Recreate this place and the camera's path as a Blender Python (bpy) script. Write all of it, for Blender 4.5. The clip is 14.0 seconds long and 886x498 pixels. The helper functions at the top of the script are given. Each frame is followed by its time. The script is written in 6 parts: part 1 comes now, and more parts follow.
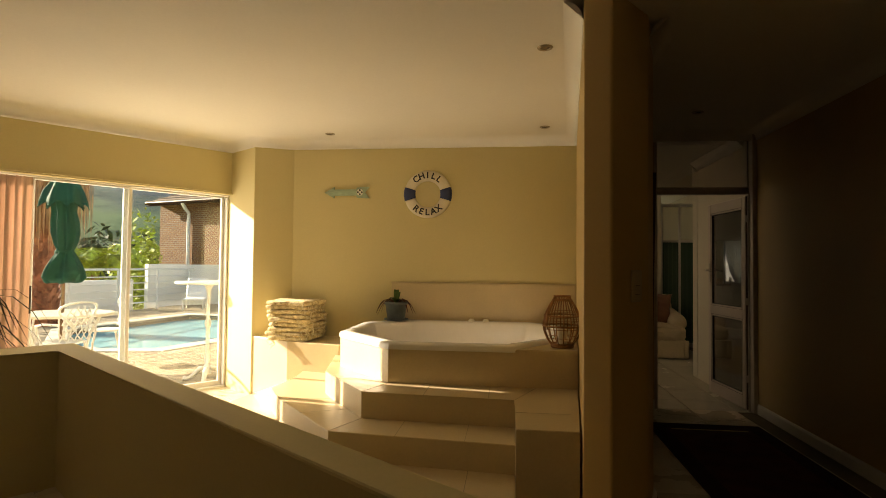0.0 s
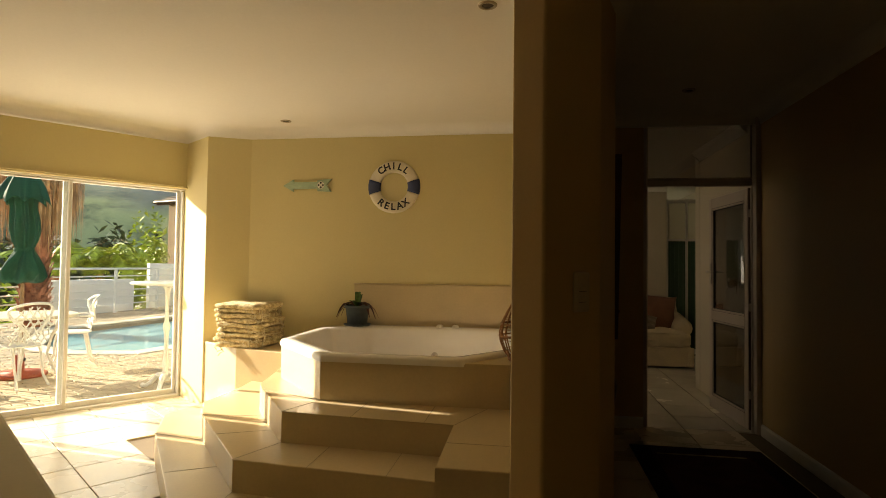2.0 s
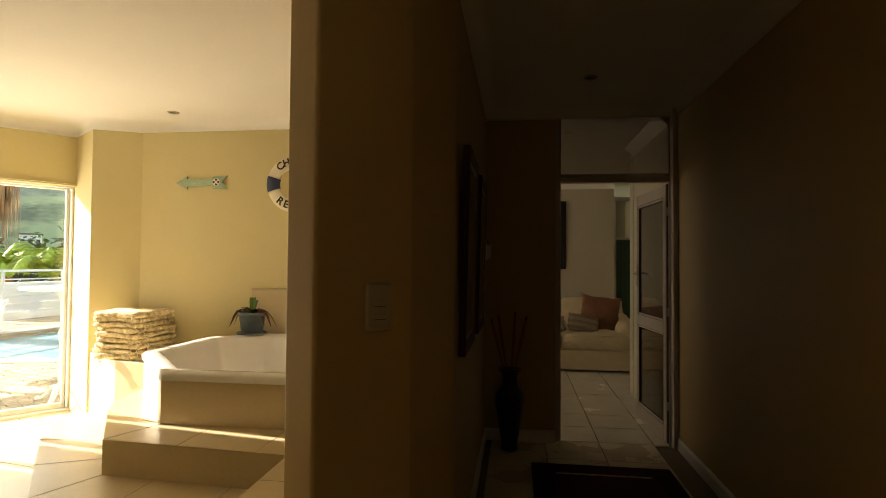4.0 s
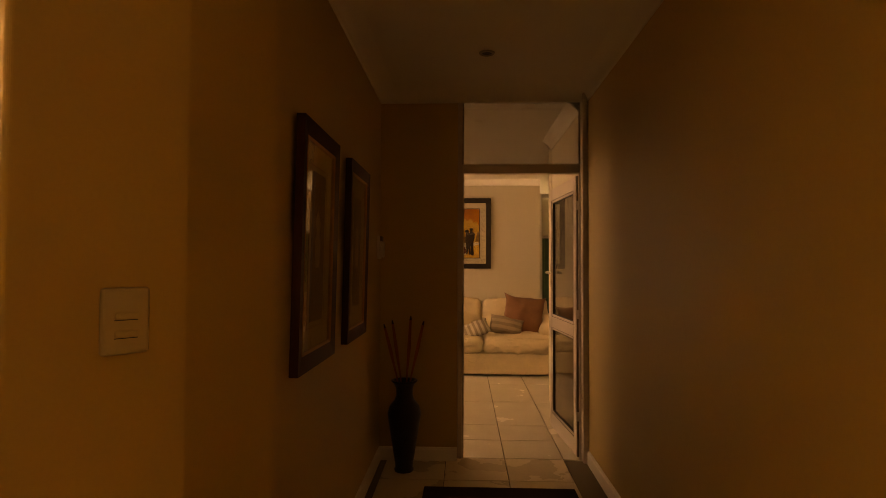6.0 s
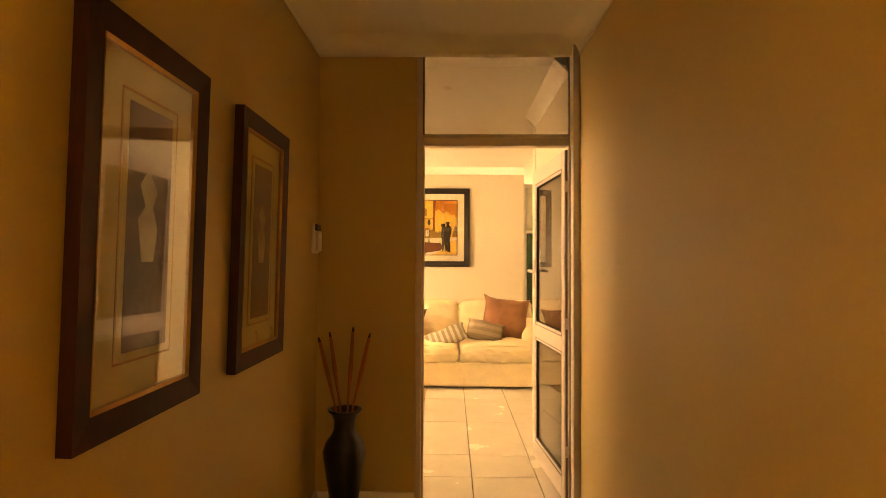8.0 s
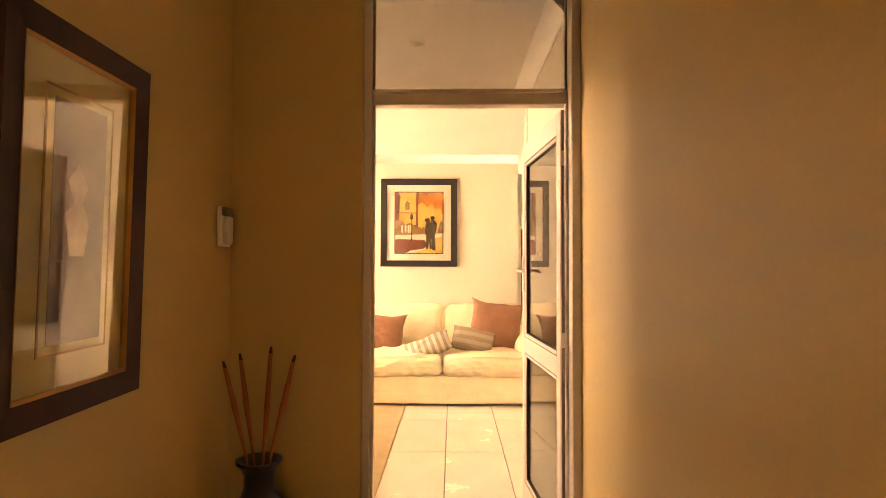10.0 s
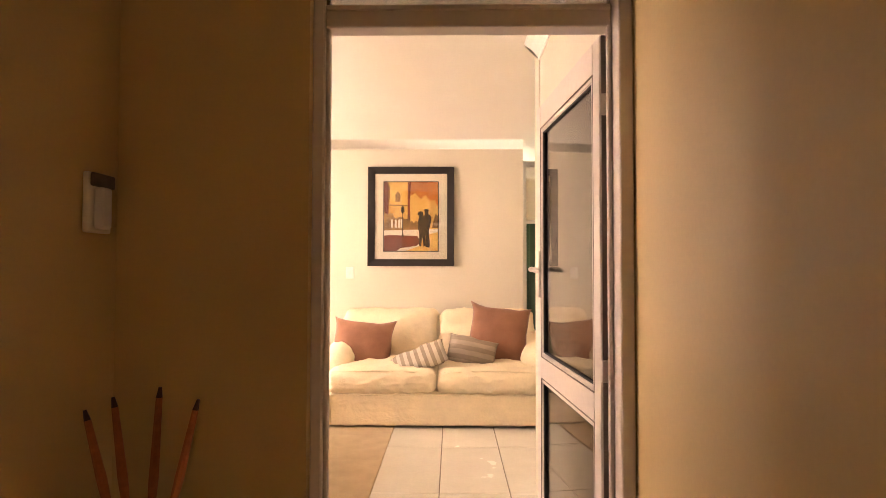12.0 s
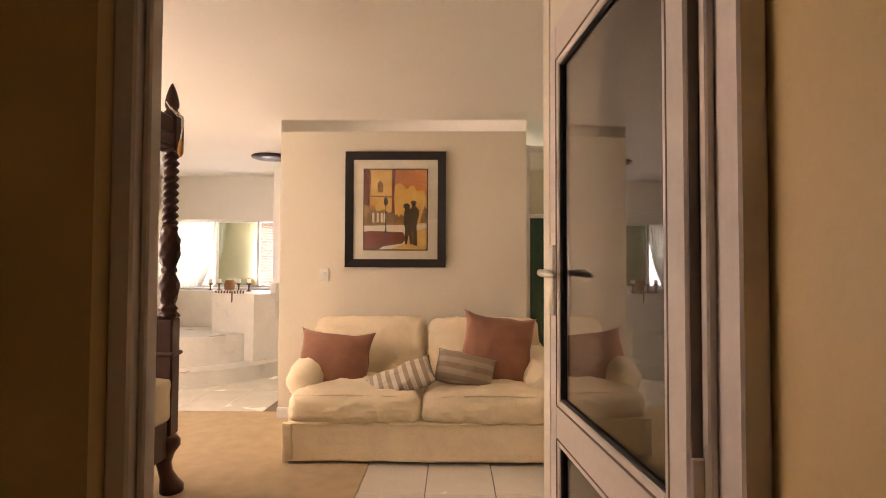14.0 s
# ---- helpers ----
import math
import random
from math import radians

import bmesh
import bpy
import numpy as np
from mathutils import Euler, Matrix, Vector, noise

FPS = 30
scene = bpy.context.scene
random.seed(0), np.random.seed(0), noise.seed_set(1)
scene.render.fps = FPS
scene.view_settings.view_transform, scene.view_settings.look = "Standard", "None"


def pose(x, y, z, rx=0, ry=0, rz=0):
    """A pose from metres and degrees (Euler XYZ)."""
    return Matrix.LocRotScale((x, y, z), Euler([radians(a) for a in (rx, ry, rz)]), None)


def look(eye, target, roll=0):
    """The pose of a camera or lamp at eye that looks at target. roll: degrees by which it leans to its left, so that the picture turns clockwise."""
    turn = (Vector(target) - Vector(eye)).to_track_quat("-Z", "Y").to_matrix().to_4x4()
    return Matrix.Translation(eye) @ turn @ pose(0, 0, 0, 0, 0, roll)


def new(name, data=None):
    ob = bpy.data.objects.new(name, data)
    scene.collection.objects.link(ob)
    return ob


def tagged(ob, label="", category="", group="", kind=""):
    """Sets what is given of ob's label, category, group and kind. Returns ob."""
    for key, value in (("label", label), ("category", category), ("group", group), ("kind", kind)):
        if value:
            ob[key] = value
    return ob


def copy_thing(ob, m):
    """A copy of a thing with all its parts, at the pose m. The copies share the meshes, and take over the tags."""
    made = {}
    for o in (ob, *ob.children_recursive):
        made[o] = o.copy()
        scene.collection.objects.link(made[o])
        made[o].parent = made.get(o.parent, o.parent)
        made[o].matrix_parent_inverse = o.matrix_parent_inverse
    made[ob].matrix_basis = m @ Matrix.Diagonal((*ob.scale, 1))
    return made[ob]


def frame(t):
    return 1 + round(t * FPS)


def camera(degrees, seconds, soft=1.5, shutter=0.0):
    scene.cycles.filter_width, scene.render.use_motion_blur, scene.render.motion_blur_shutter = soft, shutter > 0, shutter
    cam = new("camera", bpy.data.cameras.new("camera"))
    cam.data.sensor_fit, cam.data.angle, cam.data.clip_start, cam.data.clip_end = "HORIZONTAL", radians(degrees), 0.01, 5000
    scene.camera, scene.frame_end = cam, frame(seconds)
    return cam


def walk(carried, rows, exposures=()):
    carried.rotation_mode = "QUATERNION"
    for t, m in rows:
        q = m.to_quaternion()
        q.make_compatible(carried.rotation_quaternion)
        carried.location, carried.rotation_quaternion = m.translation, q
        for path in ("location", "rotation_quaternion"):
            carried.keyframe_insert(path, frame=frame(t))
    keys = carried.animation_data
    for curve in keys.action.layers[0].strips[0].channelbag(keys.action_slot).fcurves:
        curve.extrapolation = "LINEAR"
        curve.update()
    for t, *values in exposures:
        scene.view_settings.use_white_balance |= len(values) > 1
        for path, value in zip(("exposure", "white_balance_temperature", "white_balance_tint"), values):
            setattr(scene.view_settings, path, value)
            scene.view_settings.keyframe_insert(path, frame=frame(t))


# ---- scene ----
cam = camera(76.8, 14.0, soft=0.9)
PATH = [
    (0, (0.586, 1.593, 1.320), (0.349, 3.578, 1.383), 0.60),
    (0.5, (0.730, 1.726, 1.305), (0.466, 3.707, 1.373), 0.67),
    (1, (0.809, 1.920, 1.311), (0.527, 3.899, 1.377), 0.66),
    (1.5, (0.878, 2.071, 1.314), (0.587, 4.049, 1.382), 0.73),
    (2, (1.002, 2.180, 1.327), (0.694, 4.155, 1.389), 0.75),
    (4.5, (1.803, 2.712, 1.378), (1.578, 4.699, 1.433), 0.39),
    (5, (1.932, 2.781, 1.369), (1.761, 4.773, 1.426), 0.41),
    (5.5, (1.972, 2.930, 1.362), (1.856, 4.926, 1.421), 0.21),
    (6, (1.993, 3.127, 1.368), (1.917, 5.125, 1.426), 0.21),
    (6.5, (2.053, 3.306, 1.358), (2.002, 5.305, 1.416), 0.20),
    (7, (2.124, 3.501, 1.361), (2.083, 5.500, 1.419), 0.10),
    (7.5, (2.137, 3.738, 1.347), (2.099, 5.737, 1.404), 0.07),
    (8, (2.149, 3.960, 1.355), (2.117, 5.959, 1.409), 0.29),
    (8.5, (2.212, 4.142, 1.356), (2.181, 6.141, 1.411), 0.37),
    (9, (2.265, 4.345, 1.353), (2.233, 6.344, 1.407), 0.31),
    (11.5, (2.357, 5.320, 1.322), (2.322, 7.319, 1.387), 0.11),
    (12, (2.353, 5.509, 1.325), (2.322, 7.508, 1.385), 0.11),
    (12.5, (2.404, 5.708, 1.325), (2.371, 7.707, 1.388), 0.19),
    (13, (2.435, 5.904, 1.329), (2.402, 7.903, 1.388), 0.20),
    (13.5, (2.430, 6.131, 1.324), (2.396, 8.129, 1.394), 0.25),
    (14, (2.445, 6.325, 1.326), (2.408, 8.324, 1.390), 0.21),
]
EXPOSURE = [
    (0.0, 1.85, 8300, 12),
    (2.0, 1.75, 8000, 11),
    (4.5, 2.55, 7200, 9),
    (5.2, 2.65, 7400, 11),
    (5.5, 2.95, 9000, 19),
    (6.0, 3.8, 22000, 45),
    (7.0, 5.3, 24000, 36),
    (8.0, 5.85, 17500, 29),
    (9.2, 6.35, 11500, 28),
    (11.3, 6.1, 7400, 35),
    (12.2, 5.7, 7000, 34),
    (13.0, 5.15, 7000, 33),
    (14.0, 4.75, 7000, 32),
]
walk(cam, [(t, look(eye, target, roll)) for t, eye, target, roll in PATH], EXPOSURE)

# ---- light ----
SUN = Vector((-0.988, 0.155, 0.0)).normalized()
SUN_UP = 20.0
sun_dir = Vector((SUN.x * math.cos(radians(SUN_UP)), SUN.y * math.cos(radians(SUN_UP)), math.sin(radians(SUN_UP))))
world = bpy.data.worlds.new("world")
scene.world = world
world.use_nodes = True
wn = world.node_tree
sky = wn.nodes.new("ShaderNodeTexSky")
sky.sky_type = "NISHITA"
sky.sun_disc = False
sky.sun_elevation = radians(SUN_UP)
sky.sun_rotation = math.atan2(SUN.x, SUN.y)
wn.links.new(sky.outputs["Color"], wn.nodes["Background"].inputs["Color"])
wn.nodes["Background"].inputs["Strength"].default_value = 0.11
sun_data = bpy.data.lights.new("sun", "SUN")
sun_data.energy, sun_data.angle, sun_data.color = 5.0, radians(0.55), (1.0, 0.94, 0.84)
sun = new("sun", sun_data)
sun.matrix_world = look(sun_dir * 30, (0, 0, 0))


def window_light(name, place, target, width, height, watts, color):
    data = bpy.data.lights.new(name, "AREA")
    data.shape, data.size, data.size_y, data.energy, data.color = "RECTANGLE", width, height, watts, color
    ob = new(name, data)
    ob.matrix_world = look(place, target)
    return ob


# daylight in the openings: sliding door, assumed bedroom window out of view, bathroom window
window_light("door_daylight", (-3.75, 6.07, 1.05), (-2.95, 5.47, 1.0), 3.2, 1.95, 20, (1.0, 0.93, 0.80))
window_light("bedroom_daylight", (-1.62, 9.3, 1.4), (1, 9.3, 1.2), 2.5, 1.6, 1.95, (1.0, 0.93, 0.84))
window_light("bath_daylight", (-0.9, 14.6, 1.5), (-0.8, 12.0, 1.0), 1.5, 0.9, 1.6, (1.0, 0.97, 0.92))

# ---- materials ----
def mat(name, base, rough=0.5, metal=0.0, var=0.12, big=1.5, fine=40.0, bump=0.05, spec=0.5, tint=None, sheen=0.0, stretch=(1, 1, 1), island=0.0):
    """Principled surface with variation at two scales and a fine relief."""
    m = bpy.data.materials.new(name)
    m.use_nodes = True
    n, l = m.node_tree.nodes, m.node_tree.links
    p = n["Principled BSDF"]
    p.inputs["Roughness"].default_value, p.inputs["Metallic"].default_value = rough, metal
    p.inputs["Specular IOR Level"].default_value = spec
    p.inputs["Sheen Weight"].default_value = sheen
    co, mp = n.new("ShaderNodeTexCoord"), n.new("ShaderNodeMapping")
    info = n.new("ShaderNodeObjectInfo")
    add = n.new("ShaderNodeVectorMath")
    add.operation = "MULTIPLY_ADD"
    l.new(info.outputs["Random"], add.inputs[0])
    add.inputs[1].default_value = (17.0, 31.0, 7.0)
    l.new(co.outputs["Object"], add.inputs[2])
    mp.inputs["Scale"].default_value = stretch
    l.new(add.outputs[0], mp.inputs["Vector"])
    a, b = n.new("ShaderNodeTexNoise"), n.new("ShaderNodeTexNoise")
    for t, s, d in ((a, big, 4.0), (b, fine, 3.0)):
        l.new(mp.outputs["Vector"], t.inputs["Vector"])
        t.inputs["Scale"].default_value, t.inputs["Detail"].default_value = s, d
    mix = n.new("ShaderNodeMix")
    mix.data_type = "RGBA"
    dark = tint or tuple(c * (1 - 2.2 * var) for c in base)
    mix.inputs["A"].default_value, mix.inputs["B"].default_value = (*dark, 1), (*[min(1, c * (1 + 0.25 * var)) for c in base], 1)
    s = n.new("ShaderNodeMath")
    s.operation = "MULTIPLY_ADD"
    l.new(b.outputs["Fac"], s.inputs[0])
    s.inputs[1].default_value = 0.45
    l.new(a.outputs["Fac"], s.inputs[2])
    c = n.new("ShaderNodeMapRange")
    c.inputs["From Min"].default_value, c.inputs["From Max"].default_value = 0.45, 0.95
    l.new(s.outputs[0], c.inputs["Value"])
    l.new(c.outputs["Result"], mix.inputs["Factor"])
    hsv = n.new("ShaderNodeHueSaturation")
    if island:
        geo = n.new("ShaderNodeNewGeometry")
        r = n.new("ShaderNodeMapRange")
        r.inputs["To Min"].default_value, r.inputs["To Max"].default_value = 1 - island, 1 + island
        l.new(geo.outputs["Random Per Island"], r.inputs["Value"])
        l.new(r.outputs["Result"], hsv.inputs["Value"])
    l.new(mix.outputs["Result"], hsv.inputs["Color"])
    l.new(hsv.outputs["Color"], p.inputs["Base Color"])
    rr = n.new("ShaderNodeMapRange")
    rr.inputs["To Min"].default_value, rr.inputs["To Max"].default_value = max(0.02, rough - 0.08), min(1, rough + 0.08)
    l.new(a.outputs["Fac"], rr.inputs["Value"])
    l.new(rr.outputs["Result"], p.inputs["Roughness"])
    if bump:
        bp = n.new("ShaderNodeBump")
        bp.inputs["Strength"].default_value, bp.inputs["Distance"].default_value = bump, 0.01
        l.new(s.outputs[0], bp.inputs["Height"])
        l.new(bp.outputs["Normal"], p.inputs["Normal"])
    return m


def wrinkled(m, scale, strength, reach=0.02):
    """Adds the folds of loose cloth to a fabric: thin ridges of warped noise over its own relief."""
    n, l = m.node_tree.nodes, m.node_tree.links
    p = n["Principled BSDF"]
    old = p.inputs["Normal"].links[0].from_socket
    co, mp, nz = n.new("ShaderNodeTexCoord"), n.new("ShaderNodeMapping"), n.new("ShaderNodeTexNoise")
    mp.inputs["Scale"].default_value = (1.0, 1.0, 1.7)
    nz.inputs["Scale"].default_value, nz.inputs["Detail"].default_value, nz.inputs["Distortion"].default_value = scale, 2.0, 1.4
    sub, mag, rng = n.new("ShaderNodeMath"), n.new("ShaderNodeMath"), n.new("ShaderNodeMapRange")
    sub.operation, mag.operation = "SUBTRACT", "ABSOLUTE"
    sub.inputs[1].default_value = 0.5
    rng.inputs["From Max"].default_value, rng.inputs["To Min"].default_value, rng.inputs["To Max"].default_value = 0.11, 1.0, 0.0
    rng.interpolation_type = "SMOOTHSTEP"
    bp = n.new("ShaderNodeBump")
    bp.inputs["Strength"].default_value, bp.inputs["Distance"].default_value = strength, reach
    l.new(co.outputs["Object"], mp.inputs["Vector"])
    l.new(mp.outputs["Vector"], nz.inputs["Vector"])
    l.new(nz.outputs["Fac"], sub.inputs[0])
    l.new(sub.outputs[0], mag.inputs[0])
    l.new(mag.outputs[0], rng.inputs["Value"])
    l.new(rng.outputs["Result"], bp.inputs["Height"])
    l.new(old, bp.inputs["Normal"])
    l.new(bp.outputs["Normal"], p.inputs["Normal"])
    return m


def glass(name, tint=(1, 1, 1), rough=0.0, clear=0.9, gloss=0.04):
    """Thin pane: mostly clear, with Fresnel gloss."""
    m = bpy.data.materials.new(name)
    m.use_nodes = True
    n, l = m.node_tree.nodes, m.node_tree.links
    n.remove(n["Principled BSDF"])
    t, g, w, x = n.new("ShaderNodeBsdfTransparent"), n.new("ShaderNodeBsdfGlossy"), n.new("ShaderNodeLayerWeight"), n.new("ShaderNodeMixShader")
    w.inputs["Blend"].default_value = 0.5
    q, f = n.new("ShaderNodeMath"), n.new("ShaderNodeMath")
    q.operation, f.operation = "POWER", "MULTIPLY_ADD"
    q.inputs[1].default_value, f.inputs[1].default_value, f.inputs[2].default_value = 5.0, 1 - gloss, gloss
    l.new(w.outputs["Facing"], q.inputs[0])
    l.new(q.outputs[0], f.inputs[0])
    t.inputs["Color"].default_value = (*[c * clear for c in tint], 1)
    g.inputs["Roughness"].default_value = rough
    l.new(f.outputs[0], x.inputs[0])
    l.new(t.outputs[0], x.inputs[1])
    l.new(g.outputs[0], x.inputs[2])
    l.new(x.outputs[0], n["Material Output"].inputs["Surface"])
    return m


M_WALL = mat("wall_paint", (0.66, 0.565, 0.30), 0.75, var=0.04, big=0.8, fine=90, bump=0.03)
# Same ochre as wall_paint, darkened so the colour holds the hall's shade.
M_WALL_SHADED = mat("hall_paint", (0.55, 0.385, 0.16), 0.5, var=0.04, big=0.8, fine=90, bump=0.03)
M_BEDWALL = mat("bedroom_paint", (0.66, 0.60, 0.48), 0.7, var=0.04, big=0.8, fine=90, bump=0.03)
# Dark brown for walls out of view, lowering the light they bounce.
M_UNSEENWALL = mat("brown_paint", (0.22, 0.15, 0.08), 0.7, var=0.06, big=0.8, fine=90, bump=0.03)
M_CEIL = mat("ceiling_paint", (0.80, 0.77, 0.70), 0.85, var=0.03, big=0.7, fine=60, bump=0.02)
M_WHITE = mat("white_paint", (0.80, 0.78, 0.72), 0.45, var=0.04, fine=60, bump=0.02)
M_TILE = mat("floor_tile", (0.67, 0.58, 0.43), 0.28, var=0.07, big=3.0, fine=55, bump=0.015)
M_TILE_W = mat("pale_floor_tile", (0.76, 0.72, 0.62), 0.25, var=0.05, big=3.0, fine=55, bump=0.015)
M_GROUT = mat("grout", (0.20, 0.16, 0.11), 0.9, var=0.15, fine=120)
M_DARKGROUT = mat("step_grout", (0.48, 0.41, 0.29), 0.9, var=0.15, fine=120)
M_CARPET = mat("carpet", (0.52, 0.40, 0.25), 0.98, var=0.07, big=9, fine=350, bump=0.5, spec=0.1)
M_ACRYL = mat("tub_acrylic", (0.82, 0.80, 0.76), 0.12, var=0.02, fine=20, bump=0.0)
M_ALU = mat("white_aluminium", (0.72, 0.70, 0.66), 0.35, var=0.04, fine=50, bump=0.01)
M_BRONZE = mat("door_aluminium", (0.60, 0.52, 0.46), 0.4, var=0.06, fine=50, bump=0.01)
M_BEAD = mat("brown_bead", (0.17, 0.125, 0.10), 0.5, var=0.1)
M_SEAL = mat("black_seal", (0.03, 0.028, 0.025), 0.6, var=0.1)
M_GLASS = glass("window_glass", (0.97, 1.0, 0.98), 0.0, 0.97)
M_DOORGLASS = glass("door_glass", (0.68, 0.66, 0.64), 0.0, 0.95, 0.13)
# Darker than door_glass: the tint stands for shade behind the open leaf.
M_SHADEGLASS = glass("leaf_glass", (0.50, 0.48, 0.46), 0.0, 0.95, 0.12)
M_PICGLASS = glass("picture_glass", (1, 1, 1), 0.01, 0.98, 0.09)
M_CHROME = mat("brushed_steel", (0.55, 0.52, 0.48), 0.3, 1.0, var=0.05, fine=80, bump=0.01)
M_DARKWOOD = mat("dark_wood", (0.055, 0.016, 0.009), 0.4, var=0.25, big=4, fine=60, bump=0.05, spec=0.3, stretch=(1, 1, 0.15))
M_FRAMEWOOD = mat("frame_wood", (0.06, 0.016, 0.008), 0.5, var=0.25, big=5, fine=60, bump=0.04, spec=0.2, stretch=(1, 1, 0.2))
M_BLACK = mat("black_frame", (0.018, 0.013, 0.011), 0.4, var=0.2)
M_GOLD = mat("gilt_bead", (0.45, 0.22, 0.06), 0.35, 0.6, var=0.15)
M_MAT = mat("mount_card", (0.78, 0.72, 0.58), 0.85, var=0.03, fine=120, bump=0.01)
M_SOFA = mat("cream_cotton", (0.88, 0.74, 0.52), 0.9, var=0.05, big=7, fine=60, bump=0.45, spec=0.2, sheen=0.1)
M_PILLOW = mat("rust_pillow", (0.36, 0.17, 0.105), 0.85, var=0.12, big=6, fine=300, bump=0.15, spec=0.2, sheen=0.2)
wrinkled(M_SOFA, 4.5, 0.10)
wrinkled(M_PILLOW, 5.0, 0.07)
M_VASE = mat("vase_glaze", (0.035, 0.022, 0.02), 0.3, var=0.3, big=8, fine=60, bump=0.1)
M_REED = mat("reed", (0.46, 0.14, 0.035), 0.7, var=0.25, fine=60)
M_RUG = mat("rug_pile", (0.10, 0.035, 0.025), 0.98, var=0.2, big=8, fine=300, bump=0.4, spec=0.1)
M_RUG2 = mat("rug_border", (0.05, 0.025, 0.022), 0.98, var=0.2, big=8, fine=300, bump=0.4, spec=0.1)
M_PLASTIC = mat("white_plastic", (0.78, 0.75, 0.68), 0.4, var=0.03)


# ---- mesh tools ----
def part(name, bm, material, parent=None, label="", smooth=False):
    me = bpy.data.meshes.new(name)
    bmesh.ops.recalc_face_normals(bm, faces=bm.faces)
    bm.to_mesh(me)
    bm.free()
    me.materials.append(material)
    if smooth:
        for f in me.polygons:
            f.use_smooth = True
    ob = new(name, me)
    ob.parent = parent
    if label:
        ob["label"] = label
    return ob


def thing(name, m, label, category, group="", kind=""):
    ob = new(name)
    ob.empty_display_size = 0.1
    ob.matrix_world = m
    return tagged(ob, label, category, group, kind)


def box(bm, lo, hi, bevel=0.0, seg=1, m=None):
    v = [bm.verts.new((x, y, z)) for x in (lo[0], hi[0]) for y in (lo[1], hi[1]) for z in (lo[2], hi[2])]
    f = [bm.faces.new([v[i] for i in q]) for q in ((0, 1, 3, 2), (4, 6, 7, 5), (0, 4, 5, 1), (2, 3, 7, 6), (0, 2, 6, 4), (1, 5, 7, 3))]
    out = v
    if bevel:
        e = list({e for g in f for e in g.edges})
        r = bmesh.ops.bevel(bm, geom=e, offset=bevel, segments=seg, profile=0.5, affect="EDGES")
        out = list({w for g in r["faces"] for w in g.verts} | {w for w in v if w.is_valid})
    if m is not None:
        bmesh.ops.transform(bm, matrix=m, verts=out)
    return out


def boxed(lo, hi, bevel=0.0, seg=1, m=None):
    bm = bmesh.new()
    box(bm, lo, hi, bevel, seg, m)
    return bm


def prism(bm, pts, z0, z1, bevel=0.0, seg=2):
    """An upright slab on the outline pts; its top edges may be rounded."""
    lo = [bm.verts.new((x, y, z0)) for x, y in pts]
    hi = [bm.verts.new((x, y, z1)) for x, y in pts]
    bm.faces.new(lo[::-1])
    top = bm.faces.new(hi)
    n = len(pts)
    for i in range(n):
        bm.faces.new((lo[i], lo[(i + 1) % n], hi[(i + 1) % n], hi[i]))
    if bevel:
        bmesh.ops.bevel(bm, geom=list(top.edges), offset=bevel, segments=seg, profile=0.5, affect="EDGES")
    return bm


def prismed(pts, z0, z1, bevel=0.0, seg=2):
    return prism(bmesh.new(), pts, z0, z1, bevel, seg)


def lathe(bm, prof, n=24, m=None, caps=True):
    """Turn (radius, height) pairs about z."""
    rings = []
    for r, z in prof:
        rings.append([bm.verts.new((r * math.cos(a), r * math.sin(a), z)) for a in (2 * math.pi * i / n for i in range(n))])
    for a, b in zip(rings, rings[1:]):
        for i in range(n):
            bm.faces.new((a[i], a[(i + 1) % n], b[(i + 1) % n], b[i]))
    if caps:
        bm.faces.new(rings[0][::-1])
        bm.faces.new(rings[-1])
    if m is not None:
        bmesh.ops.transform(bm, matrix=m, verts=[v for g in rings for v in g])
    return bm


def tube(bm, pts, r, n=8, ends=True):
    """A round rod through pts; r is one radius or one for each point."""
    pts = [Vector(p) for p in pts]
    rs = r if isinstance(r, (list, tuple)) else [r] * len(pts)
    rings, side = [], None
    for i, p in enumerate(pts):
        d = (pts[min(i + 1, len(pts) - 1)] - pts[max(i - 1, 0)]).normalized()
        if side is None:
            side = d.orthogonal().normalized()
        side = (side - d * side.dot(d)).normalized()
        up = d.cross(side)
        rings.append([bm.verts.new(p + rs[i] * (math.cos(a) * side + math.sin(a) * up)) for a in (2 * math.pi * k / n for k in range(n))])
    for a, b in zip(rings, rings[1:]):
        for k in range(n):
            bm.faces.new((a[k], a[(k + 1) % n], b[(k + 1) % n], b[k]))
    if ends:
        bm.faces.new(rings[0][::-1])
        bm.faces.new(rings[-1])
    return bm


def tubed(pts, r, n=8):
    return tube(bmesh.new(), pts, r, n)


def sweep(bm, line, prof):
    """Carry a profile of (out, up) along a level line, out being to the left of travel; corners are mitred."""
    line = [Vector((*p, 0)) if len(p) == 2 else Vector(p) for p in line]
    rows = []
    for i, p in enumerate(line):
        a = (p - line[i - 1]).normalized() if i else None
        b = (line[i + 1] - p).normalized() if i + 1 < len(line) else None
        na, nb = [Vector((-d.y, d.x, 0)) if d else None for d in (a, b)]
        if na and nb:
            out = (na + nb) / (1 + na.dot(nb))
        else:
            out = na or nb
        rows.append([bm.verts.new(p + out * o + Vector((0, 0, u))) for o, u in prof])
    for a, b in zip(rows, rows[1:]):
        for k in range(len(prof) - 1):
            bm.faces.new((a[k], a[k + 1], b[k + 1], b[k]))
    bm.faces.new(rows[0])
    bm.faces.new(rows[-1][::-1])
    return bm


def swept(line, prof):
    return sweep(bmesh.new(), line, prof)


def structure(name, bm, material, label, smooth=False):
    return tagged(part(name, bm, material, None, "", smooth), label, name.split("_")[0], "", "structure")

# ---- plan ----
CEIL = 2.62
